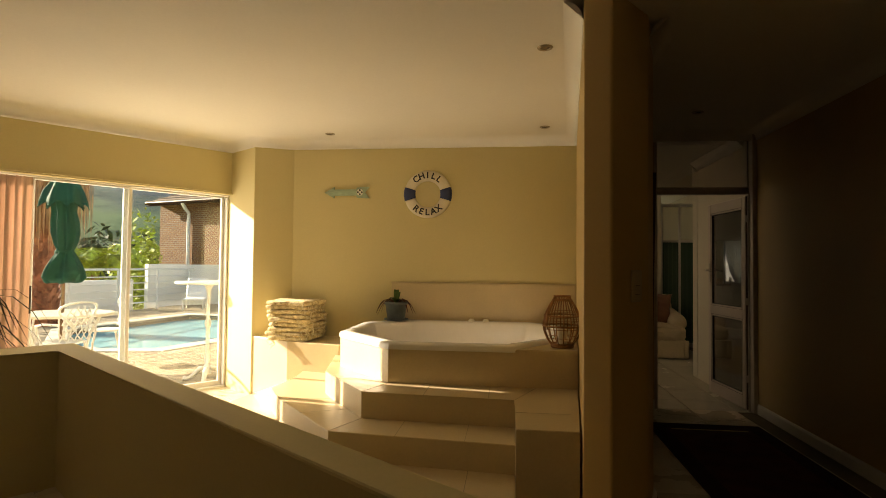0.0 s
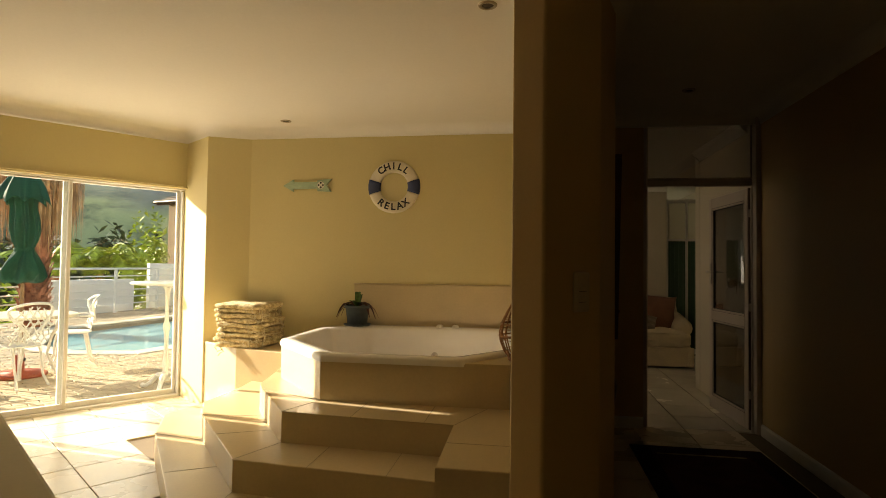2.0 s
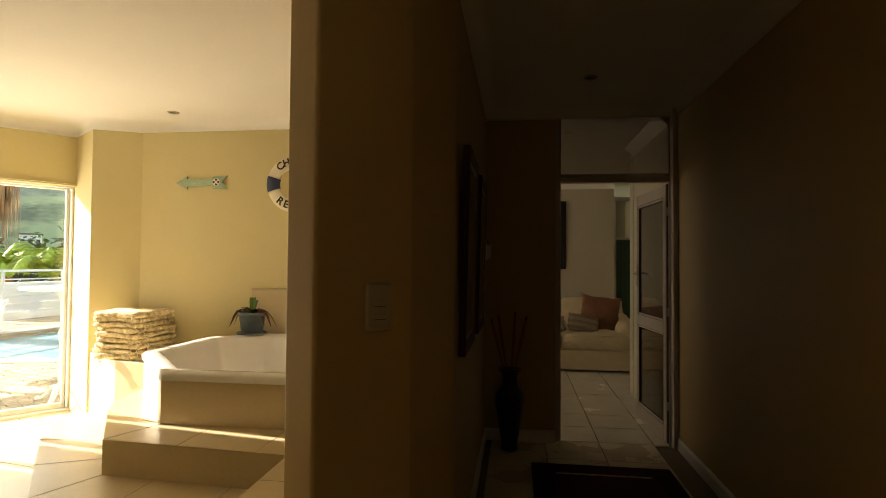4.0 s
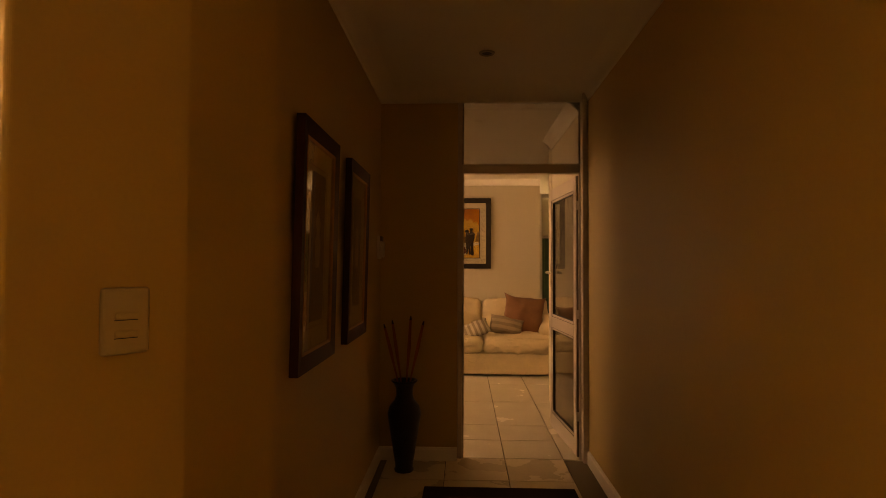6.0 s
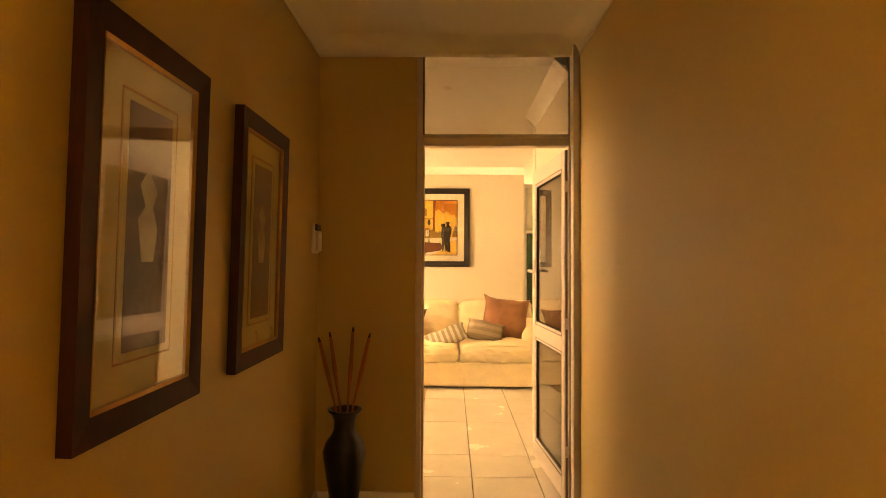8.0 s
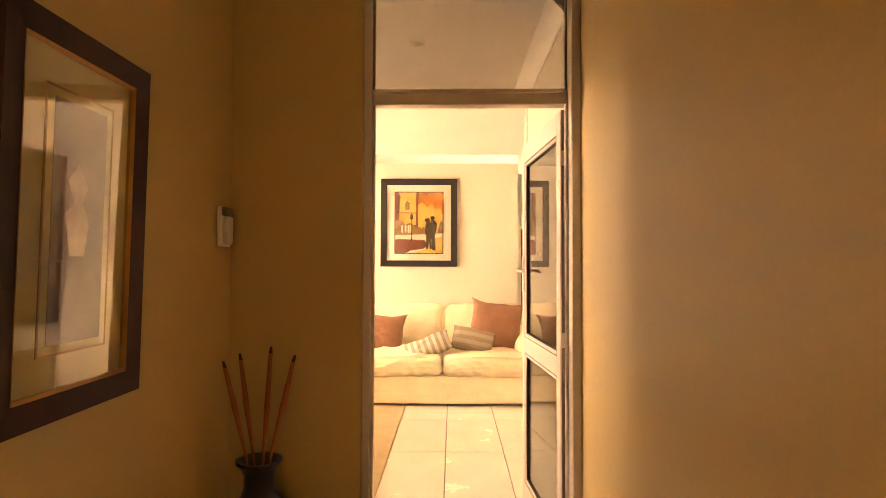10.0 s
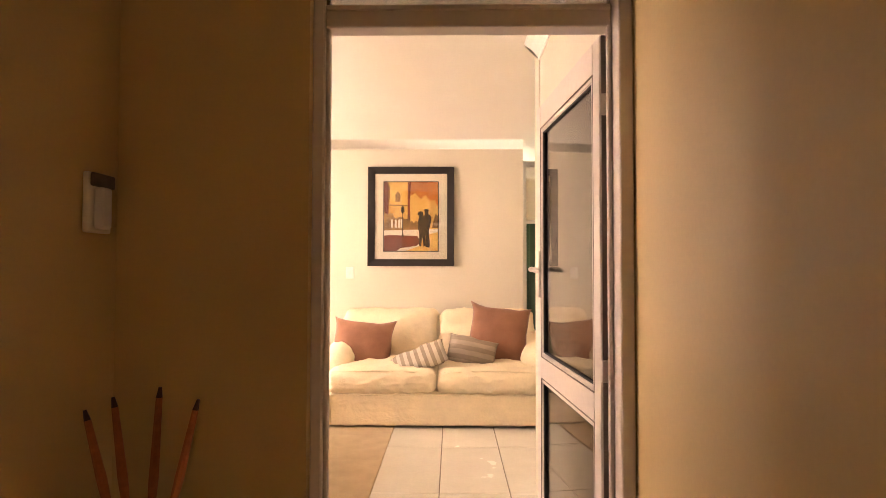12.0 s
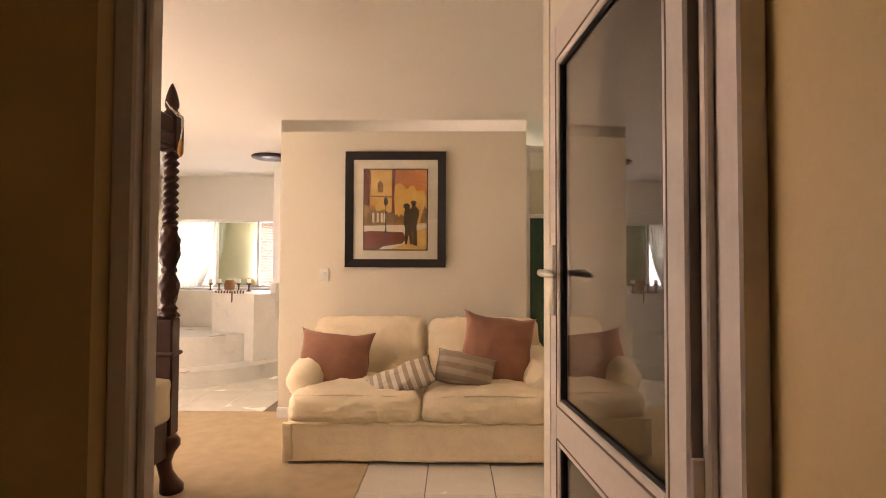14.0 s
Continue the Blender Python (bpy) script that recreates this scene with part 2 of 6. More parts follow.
W0, ALONG, OUT = Vector((-2.41, 7.31)), Vector((-0.6, -0.8)), Vector((-0.8, 0.6))


def win(s, o=0.0):
    """A point s along the glazed wall from its far end, o out from its inner face."""
    p = W0 + ALONG * s + OUT * o
    return (p.x, p.y)


ROOM_BACK = -0.09
W1 = win(5.5)
W2 = (W1[0] + 4.0, W1[1] - 3.0)
# floors
structure("floor_hall", prismed([win(0, .2), win(5.5, .2), (W2[0], W2[1] - .2), (3.1, ROOM_BACK - .2), (3.1, 7.2), (-2.0, 7.4)], -0.25, -0.012), M_GROUT, "cream ceramic tile floor of the spa room and hall")
structure("floor_bedroom", prismed([(-1.9, 7.36), (1.0, 7.2), (4.3, 7.2), (4.3, 15), (-1.9, 15)], -0.25, -0.012), M_GROUT, "pale ceramic tile floor of the bedroom and bathroom")
structure("carpet_bedroom", prismed([(-1.74, 7.37), (1.885, 7.37), (1.885, 11.2), (0.89, 11.2), (0.89, 11.42), (-1.74, 11.42)], -0.012, 0.008, 0.006), M_CARPET, "beige cut-pile carpet beside the pale tiles")
# walls
structure("wall_north", prismed([(-1.66, 7.19), (1.30, 7.19), (1.30, 7.32), (-1.66, 7.32)], 0, CEIL), M_WALL, "smooth ochre painted wall of the spa room")
structure("wall_hall_end", prismed([(1.30, 7.09), (1.945, 7.09), (1.945, 7.20), (1.50, 7.32), (1.30, 7.32)], 0, CEIL), M_WALL_SHADED, "smooth ochre painted wall at the hall end")
structure("wall_north_lintel", prismed([(1.945, 7.09), (2.86, 7.09), (2.86, 7.20), (1.945, 7.20)], 2.604, CEIL), M_WALL, "narrow painted strip over the door frame")
structure("wall_pier", prismed([win(0, .22), win(0), (-2.01, 7.02), (-1.66, 7.19), (-1.66, 7.32), (-2.0, 7.6)], 0, CEIL), M_WALL, "ochre painted pier beside the sliding door")
structure("wall_glazed_head", prismed([win(0), win(5.5), win(5.5, .22), win(0, .22)], 2.09, CEIL), M_WALL, "ochre painted wall above the sliding door")
structure("wall_glazed_rest", prismed([win(3.6), win(5.5), win(5.5, .22), win(3.6, .22)], 0, 2.09), M_WALL, "ochre painted wall beside the sliding door")
# Unseen closing walls, kept dark so the hall gets less bounce.
structure("wall_west", prismed([W1, W2, (W2[0] - .12, W2[1] - .18), (W1[0] - .12, W1[1] - .18)], 0, CEIL), M_UNSEENWALL, "plain brown painted wall")
structure("wall_south", prismed([W2, (2.86, ROOM_BACK), (2.86, ROOM_BACK - .2), (W2[0], ROOM_BACK - .2)], 0, CEIL), M_UNSEENWALL, "plain brown painted wall")
structure("wall_east", prismed([(2.86, ROOM_BACK - .2), (3.06, ROOM_BACK - .2), (3.06, 7.205), (2.86, 7.205)], 0, CEIL), M_WALL_SHADED, "smooth ochre painted hall wall with a soft sheen")
structure("wall_bedroom_side", prismed([(2.865, 7.2075), (3.06, 7.2075), (3.06, 8.74), (2.865, 8.74)], 0, CEIL), M_BEDWALL, "beige painted bedroom wall behind the open door")


def rounded(pts, radii, n=6):
    """The outline pts with each corner rounded by its radius."""
    out = []
    for i, (p, r) in enumerate(zip(pts, radii)):
        p, a, b = Vector(p), Vector(pts[i - 1]), Vector(pts[(i + 1) % len(pts)])
        if not r:
            out.append((p.x, p.y))
            continue
        da, db = (a - p).normalized(), (b - p).normalized()
        half = math.acos(max(-1, min(1, da.dot(db)))) / 2
        t = r / math.tan(half)
        s, e = p + da * t, p + db * t
        c = p + (da + db).normalized() * (r / math.sin(half))
        a0 = math.atan2(s.y - c.y, s.x - c.x)
        da_ = (math.atan2(e.y - c.y, e.x - c.x) - a0 + math.pi) % (2 * math.pi) - math.pi
        out += [(c.x + r * math.cos(a0 + da_ * k / n), c.y + r * math.sin(a0 + da_ * k / n)) for k in range(n + 1)]
    return out


structure("wall_divider", prismed(rounded([(0.933, 4.298), (1.052, 4.226), (1.285, 4.53), (1.395, 4.88), (1.395, 7.0895), (1.235, 7.1895)], (0.012, 0.015, 0.03, 0.15, 0, 0)), 0, CEIL), M_WALL_SHADED, "thick ochre painted wall between spa room and hall")
# low wall in front of the stairs
HX, HY = Vector((0.8, -0.6)), Vector((0.6, 0.8))
hc = Vector((-2.214, 4.936))


def low(a, b):
    p = hc + HX * a - HY * b
    return (p.x, p.y)


structure("wall_low", prismed(rounded([low(0, 0), low(3.65, 0), low(3.65, .15), low(.30, .15), low(.30, 2.6), low(0, 2.6)], (.01, .01, .01, .01, .01, .01), 2), 0, 0.80, 0.012, 2), M_WALL, "waist-high ochre plastered low wall around the stair landing")
# bedroom and bathroom walls
structure("wall_bedroom_north", prismed(rounded([(0.905, 11.24), (3.085, 11.24), (3.085, 11.40), (0.905, 11.40)], (.012, 0, 0, .012), 2), 0, CEIL), M_BEDWALL, "beige painted bedroom wall behind the sofa")
structure("wall_bedroom_south", prismed([(-1.75, 7.3225), (1.50, 7.3225), (1.50, 7.36), (-1.75, 7.36)], 0, CEIL), M_BEDWALL, "plain beige painted bedroom wall")
structure("wall_bedroom_east", prismed([(2.86, 8.7425), (3.9, 8.7425), (3.9, 14.8), (3.72, 14.8), (3.72, 8.9), (2.86, 8.9)], 0, CEIL), M_BEDWALL, "plain beige painted wall of the dressing corner")
for n_, z0_, z1_, y0_, y1_ in (("sill", 0, .55, 7.32, 14.9), ("head", 2.25, CEIL, 7.32, 14.9), ("south", .55, 2.25, 7.32, 8.0), ("north", .55, 2.25, 10.6, 14.9)):
    structure("wall_bedroom_west_" + n_, boxed((-1.95, y0_ + (.32 if y0_ < 7.5 else 0), z0_), (-1.75, y1_, z1_)), M_BEDWALL, "plain beige painted wall with an assumed unseen window")
BY = 14.3
for n_, x0_, x1_, z0_, z1_ in (("low", -1.75, .6, 0, 1.02), ("head", -1.75, .6, 1.99, CEIL), ("west", -1.75, -1.7, 1.02, 1.99), ("east", -.12, .6, 1.02, 1.99)):
    structure("wall_bath_north_" + n_, boxed((x0_, BY, z0_), (x1_, BY + .2, z1_)), M_WHITE, "white painted bathroom wall around a window")
structure("wall_bath_east", prismed([(0.10, 13.55), (0.60, 13.0), (1.12, 13.0), (1.12, 13.2), (0.60, BY), (-0.12, BY)], 0, CEIL), M_WHITE, "white painted bathroom wall")
structure("wall_bath_close", prismed([(0.925, 11.40), (1.12, 11.40), (1.12, 12.999), (0.925, 12.999)], 0, CEIL), M_WHITE, "white painted bathroom wall")
# ceilings
structure("ceiling_hall", prismed([win(-.2, .5), win(5.7, .5), (W2[0], W2[1] - .4), (3.1, ROOM_BACK - .3), (3.1, 7.202), (1.9, 7.202), (1.5, 7.32), (-1.9, 7.6)], CEIL, CEIL + .18), M_CEIL, "smooth cream painted plaster ceiling")
structure("ceiling_bedroom", prismed([(-1.95, 7.62), (-1.6, 7.3225), (1.5, 7.3225), (1.9, 7.205), (4.3, 7.205), (4.3, 15), (-1.95, 15)], CEIL, CEIL + .18), M_CEIL, "smooth cream painted plaster ceiling")
COVE = [(0, -.095), (.006, -.095)] + [(.006 + .094 * (1 - math.cos(a)), -.095 + .095 * math.sin(a)) for a in (math.pi / 2 * k / 8 for k in range(1, 9))]
MOULDED = [(0, -.095), (.008, -.095), (.012, -.08), (.03, -.055), (.055, -.03), (.082, -.014), (.09, -.008), (.09, 0)]


def cornice(name, line, prof=COVE):
    tagged(part(name, swept([(*p, CEIL) for p in line], prof), M_CEIL, None, "", prof is not MOULDED), "white plaster cornice", "cornice", "", "structure")


cornice("trim_cornice_spa", [(0.935, 4.32), (1.235, 7.19), (-1.66, 7.19), (-2.01, 7.02), win(0), win(5.5)])
cornice("trim_cornice_hall", [(2.86, 0), (2.86, 7.09), (1.395, 7.09), (1.395, 4.88), (1.30, 4.58)])
cornice("trim_cornice_bedroom", [(2.865, 7.36), (2.865, 8.74)], MOULDED)
cornice("trim_cornice_bedroom_north", [(3.085, 11.24), (0.925, 11.24)], [(o * .4, u) for o, u in COVE])
SKIRT = [(0, 0), (.016, 0), (.016, .075), (.010, .09), (0, .092)]


def skirting(name, line, material=M_WHITE):
    tagged(part(name, swept([(*p, 0) for p in line], SKIRT), material), "white painted skirting board", "skirting", "", "structure")


skirting("baseboard_hall_east", [(2.86, 0), (2.86, 7.05)])
skirting("baseboard_hall_north", [(1.944, 7.09), (1.395, 7.09), (1.395, 4.88), (1.285, 4.53), (1.055, 4.229)])
skirting("baseboard_bedroom", [(3.085, 11.24), (0.905, 11.24)])

# ---- spa room ----
Z1, Z2, Z3, RIM = 0.17, 0.335, 0.507, 0.775
ST1 = [(-0.46, 4.36), (0.625, 4.36), (0.625, 5.10), (-0.30, 7.19), (-1.66, 7.19), (-1.62, 6.75), (-1.74, 6.10), (-1.50, 5.66)]
ST2 = [(-0.48, 4.85), (0.625, 4.75), (0.625, 5.20), (-0.30, 7.19), (-1.40, 7.19), (-1.28, 6.40), (-1.30, 5.90), (-1.11, 5.59)]
ST3 = [(-0.36, 5.15), (0.625, 5.08), (0.625, 4.455), (0.94, 4.455), (1.235, 7.19), (-0.95, 7.19), (-0.98, 6.55), (-0.82, 5.80), (-0.725, 5.645)]
M_STEPTILE = mat("step_tile", (0.61, 0.49, 0.30), 0.35, var=0.06, big=3, fine=60, bump=0.015)
steps = thing("tub_steps", pose(0, 0, 0), "cream tiled steps wrapping round the raised spa bath", "steps")
part("lower_step", prismed(ST1, 0.0, Z1, 0.006), M_STEPTILE, steps)
part("middle_step", prismed(ST2, Z1, Z2, 0.006), M_STEPTILE, steps)
part("upper_step", prismed(ST3, 0.0, Z3, 0.006), M_STEPTILE, steps)
# joints of the step tiles, thin raised lines of grout
for x0, y0, x1, y1, z in ((-0.72, 5.64, -0.30, 5.46, Z3), (-0.36, 5.15, -0.235, 5.47, Z3), (0.05, 5.11, 0.05, 5.47, Z3), (0.46, 5.09, 0.46, 5.47, Z3), (0.625, 5.08, 0.78, 5.47, Z3), (0.625, 4.78, 0.93, 4.78, Z3),
                          (-0.48, 4.85, -0.36, 5.15, Z2), (-0.80, 5.22, -0.52, 5.36, Z2), (-0.07, 4.81, -0.07, 5.12, Z2), (0.34, 4.78, 0.34, 5.10, Z2), (-1.11, 5.59, -0.73, 5.64, Z2),
                          (-0.46, 4.36, -0.48, 4.85, Z1), (-0.98, 5.03, -0.70, 5.20, Z1), (-0.05, 4.36, -0.05, 4.80, Z1), (0.36, 4.36, 0.36, 4.77, Z1), (-1.50, 5.66, -1.11, 5.59, Z1)):
    a, b = Vector((x0, y0)), Vector((x1, y1))
    s = (b - a).normalized().orthogonal() * 0.0018
    part("grout_line", prismed([(a + s)[:], (b + s)[:], (b - s)[:], (a - s)[:]], z - 0.002, z + 0.0012), M_DARKGROUT, steps)
bench = thing("tiled_bench", pose(0, 0, 0), "cream tiled bench between pier and spa bath", "bench")
part("bench_body", prismed([(-2.0, 7.03), (-1.50, 6.70), (-0.95, 6.54), (-0.80, 6.54), (-0.80, 7.19), (-1.66, 7.19)], 0, 0.598, 0.006), M_STEPTILE, bench)

tub = thing("spa_bath", pose(0, 0, 0), "white acrylic corner spa bath in a cream tiled surround", "bathtub")
SUR = [(-0.250, 5.437), (1.046, 5.437), (1.235, 7.19), (-0.775, 7.19), (-0.775, 6.028)]
OUTER = [(-0.26, 5.425), (0.62, 5.425), (1.05, 5.98), (1.13, 6.75), (0.80, 7.13), (-0.42, 7.13), (-0.785, 6.80), (-0.785, 6.02)]


def inset(pts, d):
    """The convex outline pts moved inwards by d."""
    out = []
    for i, p in enumerate(pts):
        a, b = (Vector(p) - Vector(pts[i - 1])).normalized(), (Vector(pts[(i + 1) % len(pts)]) - Vector(p)).normalized()
        na, nb = Vector((-a.y, a.x)), Vector((-b.y, b.x))
        q = Vector(p) + (na + nb) / (1 + na.dot(nb)) * d
        out.append((q.x, q.y))
    return out


def ringed(pts, z, r):
    return [(x, y, z) for x, y in rounded(pts, [r] * len(pts), 4)]


bm = bmesh.new()
# surround walls with a hole for the basin
n_ = len(SUR)
thick = inset(SUR, 0.06)
lo_, hi_, ti_ = [[bm.verts.new((*p, z)) for p in q] for q, z in ((SUR, Z3), (SUR, 0.755), (thick, 0.755))]
for i in range(n_):
    j = (i + 1) % n_
    bm.faces.new((lo_[i], lo_[j], hi_[j], hi_[i]))
    bm.faces.new((hi_[i], hi_[j], ti_[j], ti_[i]))
part("surround", bm, M_STEPTILE, tub, "cream tiled surround")
part("corner_ledge", prismed([(0.56, 5.440), (1.042, 5.440), (1.09, 6.02)], 0.72, 0.762, 0.004), M_STEPTILE, tub, "small triangular tiled ledge")
bm = bmesh.new()
rows = [ringed(OUTER, 0.742, .05), ringed(OUTER, 0.772, .05), ringed(inset(OUTER, 0.012), 0.787, .05), ringed(inset(OUTER, 0.05), 0.793, .05), ringed(inset(OUTER, 0.10), 0.786, .05), ringed(inset(OUTER, 0.125), 0.765, .06),
        ringed(inset(OUTER, 0.15), 0.66, .08), ringed(inset(OUTER, 0.21), 0.45, .10), ringed(inset(OUTER, 0.27), 0.34, .12), ringed(inset(OUTER, 0.36), 0.31, .12)]
vs = [[bm.verts.new(p) for p in r] for r in rows]
for a, b in zip(vs, vs[1:]):
    for i in range(len(a)):
        bm.faces.new((a[i], a[(i + 1) % len(a)], b[(i + 1) % len(a)], b[i]))
bm.faces.new(vs[-1])
part("basin", bm, M_ACRYL, tub, "glossy white acrylic basin with a rolled rim", True)
for x in (0.22, 0.36):
    part("control_knob", lathe(bmesh.new(), [(.03, 0), (.032, .008), (.026, .022), (.012, .028)], 14, pose(x, 7.07, 0.785)), M_PLASTIC, tub, "white control knob")
for x, y, r in ((-0.45, 6.35, 0.03), (0.2, 6.94, 0.03), (0.62, 6.5, 0.03)):
    part("jet", lathe(bmesh.new(), [(r, 0), (r, .006), (r * .6, .01), (r * .5, .004)], 14, look((x, y, .56), (0.05, 6.3, .62)) @ pose(0, 0, 0, 180)), M_CHROME, tub)
splash = thing("splashback", pose(0, 0, 0), "cream tiled splashback behind the spa bath", "splashback")
part("panel", boxed((-0.60, 7.168, 0.757), (1.23, 7.1895, 1.15), 0.003), M_STEPTILE, splash)
part("ledge", boxed((-0.605, 7.160, 1.15), (1.23, 7.1895, 1.162), 0.004), M_STEPTILE, splash)


# ---- sliding door of the spa room ----
slide = thing("window_1", pose(0, 0, 0), "white aluminium sliding door opening to the pool terrace", "sliding door", "", "structure")
WM = Matrix(((ALONG.x, OUT.x, 0, W0.x), (ALONG.y, OUT.y, 0, W0.y), (0, 0, 1, 0), (0, 0, 0, 1)))


def wbox(name, s0, s1, o0, o1, z0, z1, material, parent, bevel=0.004, label=""):
    return part(name, boxed((s0, o0, z0), (s1, o1, z1), bevel, 1, WM), material, parent, label)


wbox("head_frame", 0, 3.6, .05, .17, 2.058, 2.09, M_ALU, slide)
wbox("sill_track", 0, 3.6, .04, .18, -.012, .022, M_ALU, slide)
wbox("side_frame", 0, .022, .05, .17, .022, 2.045, M_ALU, slide)
wbox("side_frame", 3.55, 3.6, .05, .17, .022, 2.045, M_ALU, slide)
for s0, s1, o, name in ((.022, 1.02, .13, "fixed_panel"), (.955, 1.775, .09, "sliding_panel"), (1.72, 2.64, .13, "fixed_panel"), (2.60, 3.55, .09, "sliding_panel")):
    p = wbox(name, s0, s0 + .030, o - .018, o + .018, .022, 2.058, M_ALU, slide)
    for nm, a, b, z0, z1 in (("stile", s1 - .042, s1, .022, 2.058), ("top_rail", s0 + .030, s1 - .042, 2.040, 2.058), ("bottom_rail", s0 + .030, s1 - .042, .022, .07)):
        wbox(nm, a, b, o - .018, o + .018, z0, z1, M_ALU, p)
    g = wbox("pane", s0 + .034, s1 - .04, o - .003, o + .003, .068, 2.044, M_GLASS, p, 0)
    g.visible_shadow = False
wbox("lock", 1.735, 1.765, .05, .072, .88, 1.12, M_SEAL, slide, .004, "black lock plate")
wbox("blind_rail", 0.0, 3.6, -.035, -.004, 2.066, 2.084, M_WALL, tagged(thing("blind_headrail", pose(0, 0, 0), "slim cream blind headrail above the sliding door", "blind rail")), .006)

# ---- door of the hall ----
door = thing("door_1", pose(0, 0, 0), "bronze-grey aluminium glazed door with fanlight standing open", "door", "", "structure")
FX0, FX1 = 1.945, 2.86
FY0, FY1 = 7.125, 7.203
part("frame_post", boxed((FX0, FY0, 0), (FX0 + .034, FY1, 2.602), .004), M_BRONZE, door)
part("door_stop", boxed((FX0 + .034, FY0 + .022, 0), (FX0 + .046, FY0 + .050, 2.03), .003), M_BRONZE, door)
part("frame_post", boxed((FX1 - .040, 7.062, 0), (FX1 - .0005, FY1, 2.602), .004), M_BRONZE, door)
part("door_stop", boxed((FX1 - .054, FY0 + .002, 0), (FX1 - .040, FY0 + .022, 2.03), .003), M_BRONZE, door)
part("jamb_strip", boxed((FX1 - .046, FY0 + .030, 0), (FX1 - .040, FY1 - .004, 2.03), .001), M_BRONZE, door)
part("transom_bar", boxed((FX0 + .034, FY0 + .012, 2.03), (FX1 - .040, FY1, 2.092), .004), M_BRONZE, door)
part("transom_lip", boxed((FX0 + .036, FY0 + .004, 2.078), (FX1 - .042, FY0 + .014, 2.094), .003), M_BRONZE, door)
part("frame_head", boxed((FX0 + .034, FY0 + .012, 2.574), (FX1 - .040, FY1, 2.602), .004), M_BRONZE, door)
for x0, x1 in ((FX0 + .034, FX0 + .044), (FX1 - .050, FX1 - .040)):
    part("fanlight_bead", boxed((x0, FY0 + .022, 2.092), (x1, FY0 + .036, 2.574), .002), M_BEAD, door)
for z0, z1 in ((2.092, 2.100), (2.566, 2.574)):
    part("fanlight_bead", boxed((FX0 + .044, FY0 + .022, z0), (FX1 - .050, FY0 + .036, z1), .002), M_BEAD, door)
g = part("fanlight_pane", boxed((FX0 + .036, 7.163, 2.093), (FX1 - .042, 7.169, 2.573)), M_DOORGLASS, door)
LEAF = Matrix.Translation((2.811, 7.168, 0)) @ Matrix.Rotation(math.atan2(1.0, -0.080), 4, "Z")
leaf = part("door_leaf", boxed((0, -.019, .012), (.062, .019, 2.015), .004, 1, LEAF), M_BRONZE, door, "glazed door leaf swung into the bedroom")
LW = 0.80


def lbox(name, a, b, z0, z1, o0=-.019, o1=.019, material=M_BRONZE, bevel=.004, label=""):
    return part(name, boxed((a, o0, z0), (b, o1, z1), bevel, 1, LEAF), material, leaf, label)


lbox("stile", LW - .062, LW, .012, 2.015)
for z0, z1 in ((.012, .135), (.850, .940), (1.915, 2.015)):
    lbox("rail", .062, LW - .062, z0, z1)
for z0, z1 in ((.135, .850), (.940, 1.915)):
    lbox("pane", .058, LW - .058, z0 - .004, z1 + .004, -.003, .003, M_SHADEGLASS, 0)
    for o0, o1 in ((-.017, -.004), (.004, .017)):
        # a grey glazing bead, with a black gasket against the glass
        for a, b, c, d in ((.062, .080, z0, z1), (LW - .080, LW - .062, z0, z1), (.080, LW - .080, z0, z0 + .018), (.080, LW - .080, z1 - .018, z1)):
            lbox("bead", a, b, c, d, o0, o1, M_BRONZE, .003)
        for a, b, c, d in ((.080, .085, z0 + .018, z1 - .018), (LW - .085, LW - .080, z0 + .018, z1 - .018), (.085, LW - .085, z0 + .018, z0 + .023), (.085, LW - .085, z1 - .023, z1 - .018)):
            lbox("gasket", a, b, c, d, o0 * .7, o1 * .7, M_SEAL, .001)
    for a, b, c, d in ((.0605, .0635, z0, z1), (LW - .0635, LW - .0605, z0, z1), (.0635, LW - .0635, z0 - .0015, z0 + .0015), (.0635, LW - .0635, z1 - .0015, z1 + .0015)):
        lbox("shadow_joint", a, b, c, d, -.0195, .0195, M_BEAD, 0)
lbox("edge_strip", -.002, .0, .012, 2.015, -.013, .013, M_BEAD, 0)
lbox("lock_plate", LW - .055, LW - .022, 1.19, 1.39, -.027, .027, M_CHROME, .003, "brushed steel lock plate")
for sgn in (-1, 1):
    bm = bmesh.new()
    tube(bm, [LEAF @ Vector((LW - .04, sgn * o, 1.31)) for o in (.025, .055)], .010, 10)
    tube(bm, [LEAF @ Vector((LW - .04 - a, sgn * (.055 + b), 1.31 - c)) for a, b, c in ((-.01, 0, 0), (.03, .003, .0), (.08, .002, .004), (.125, -.005, .006))], [.011, .011, .009, .006], 10)
    part("lever", bm, M_CHROME, leaf, "brushed steel lever handle", True)
for z in (.30, 1.02, 1.80):
    hg = part("hinge", tubed([(2.812, 7.135, z - .055), (2.812, 7.135, z + .055)], .008, 10), M_BRONZE, door, "small bronze hinge")
    part("hinge_plate", boxed((2.788, 7.141, z - .032), (2.816, 7.149, z + .032), .002), M_BRONZE, hg)

# ---- bedroom: sofa ----
def crease(q, seed, amp):
    """Sharp cloth folds: ridges of stretched noise."""
    a = noise.noise(Vector((q.x * 3.2 + q.y * 2.5 + seed, q.y * 6.0 - q.x * 1.5, q.z * 5.0 + seed)))
    b = noise.noise(Vector((q.x * 7.5 - q.z * 4.0 + seed * 3, q.y * 5.0 + q.z * 3.0, q.z * 9.0)))
    return amp * ((1 - min(1, abs(a) * 3.2)) ** 2 + .6 * (1 - min(1, abs(b) * 3.5)) ** 2 - .35)


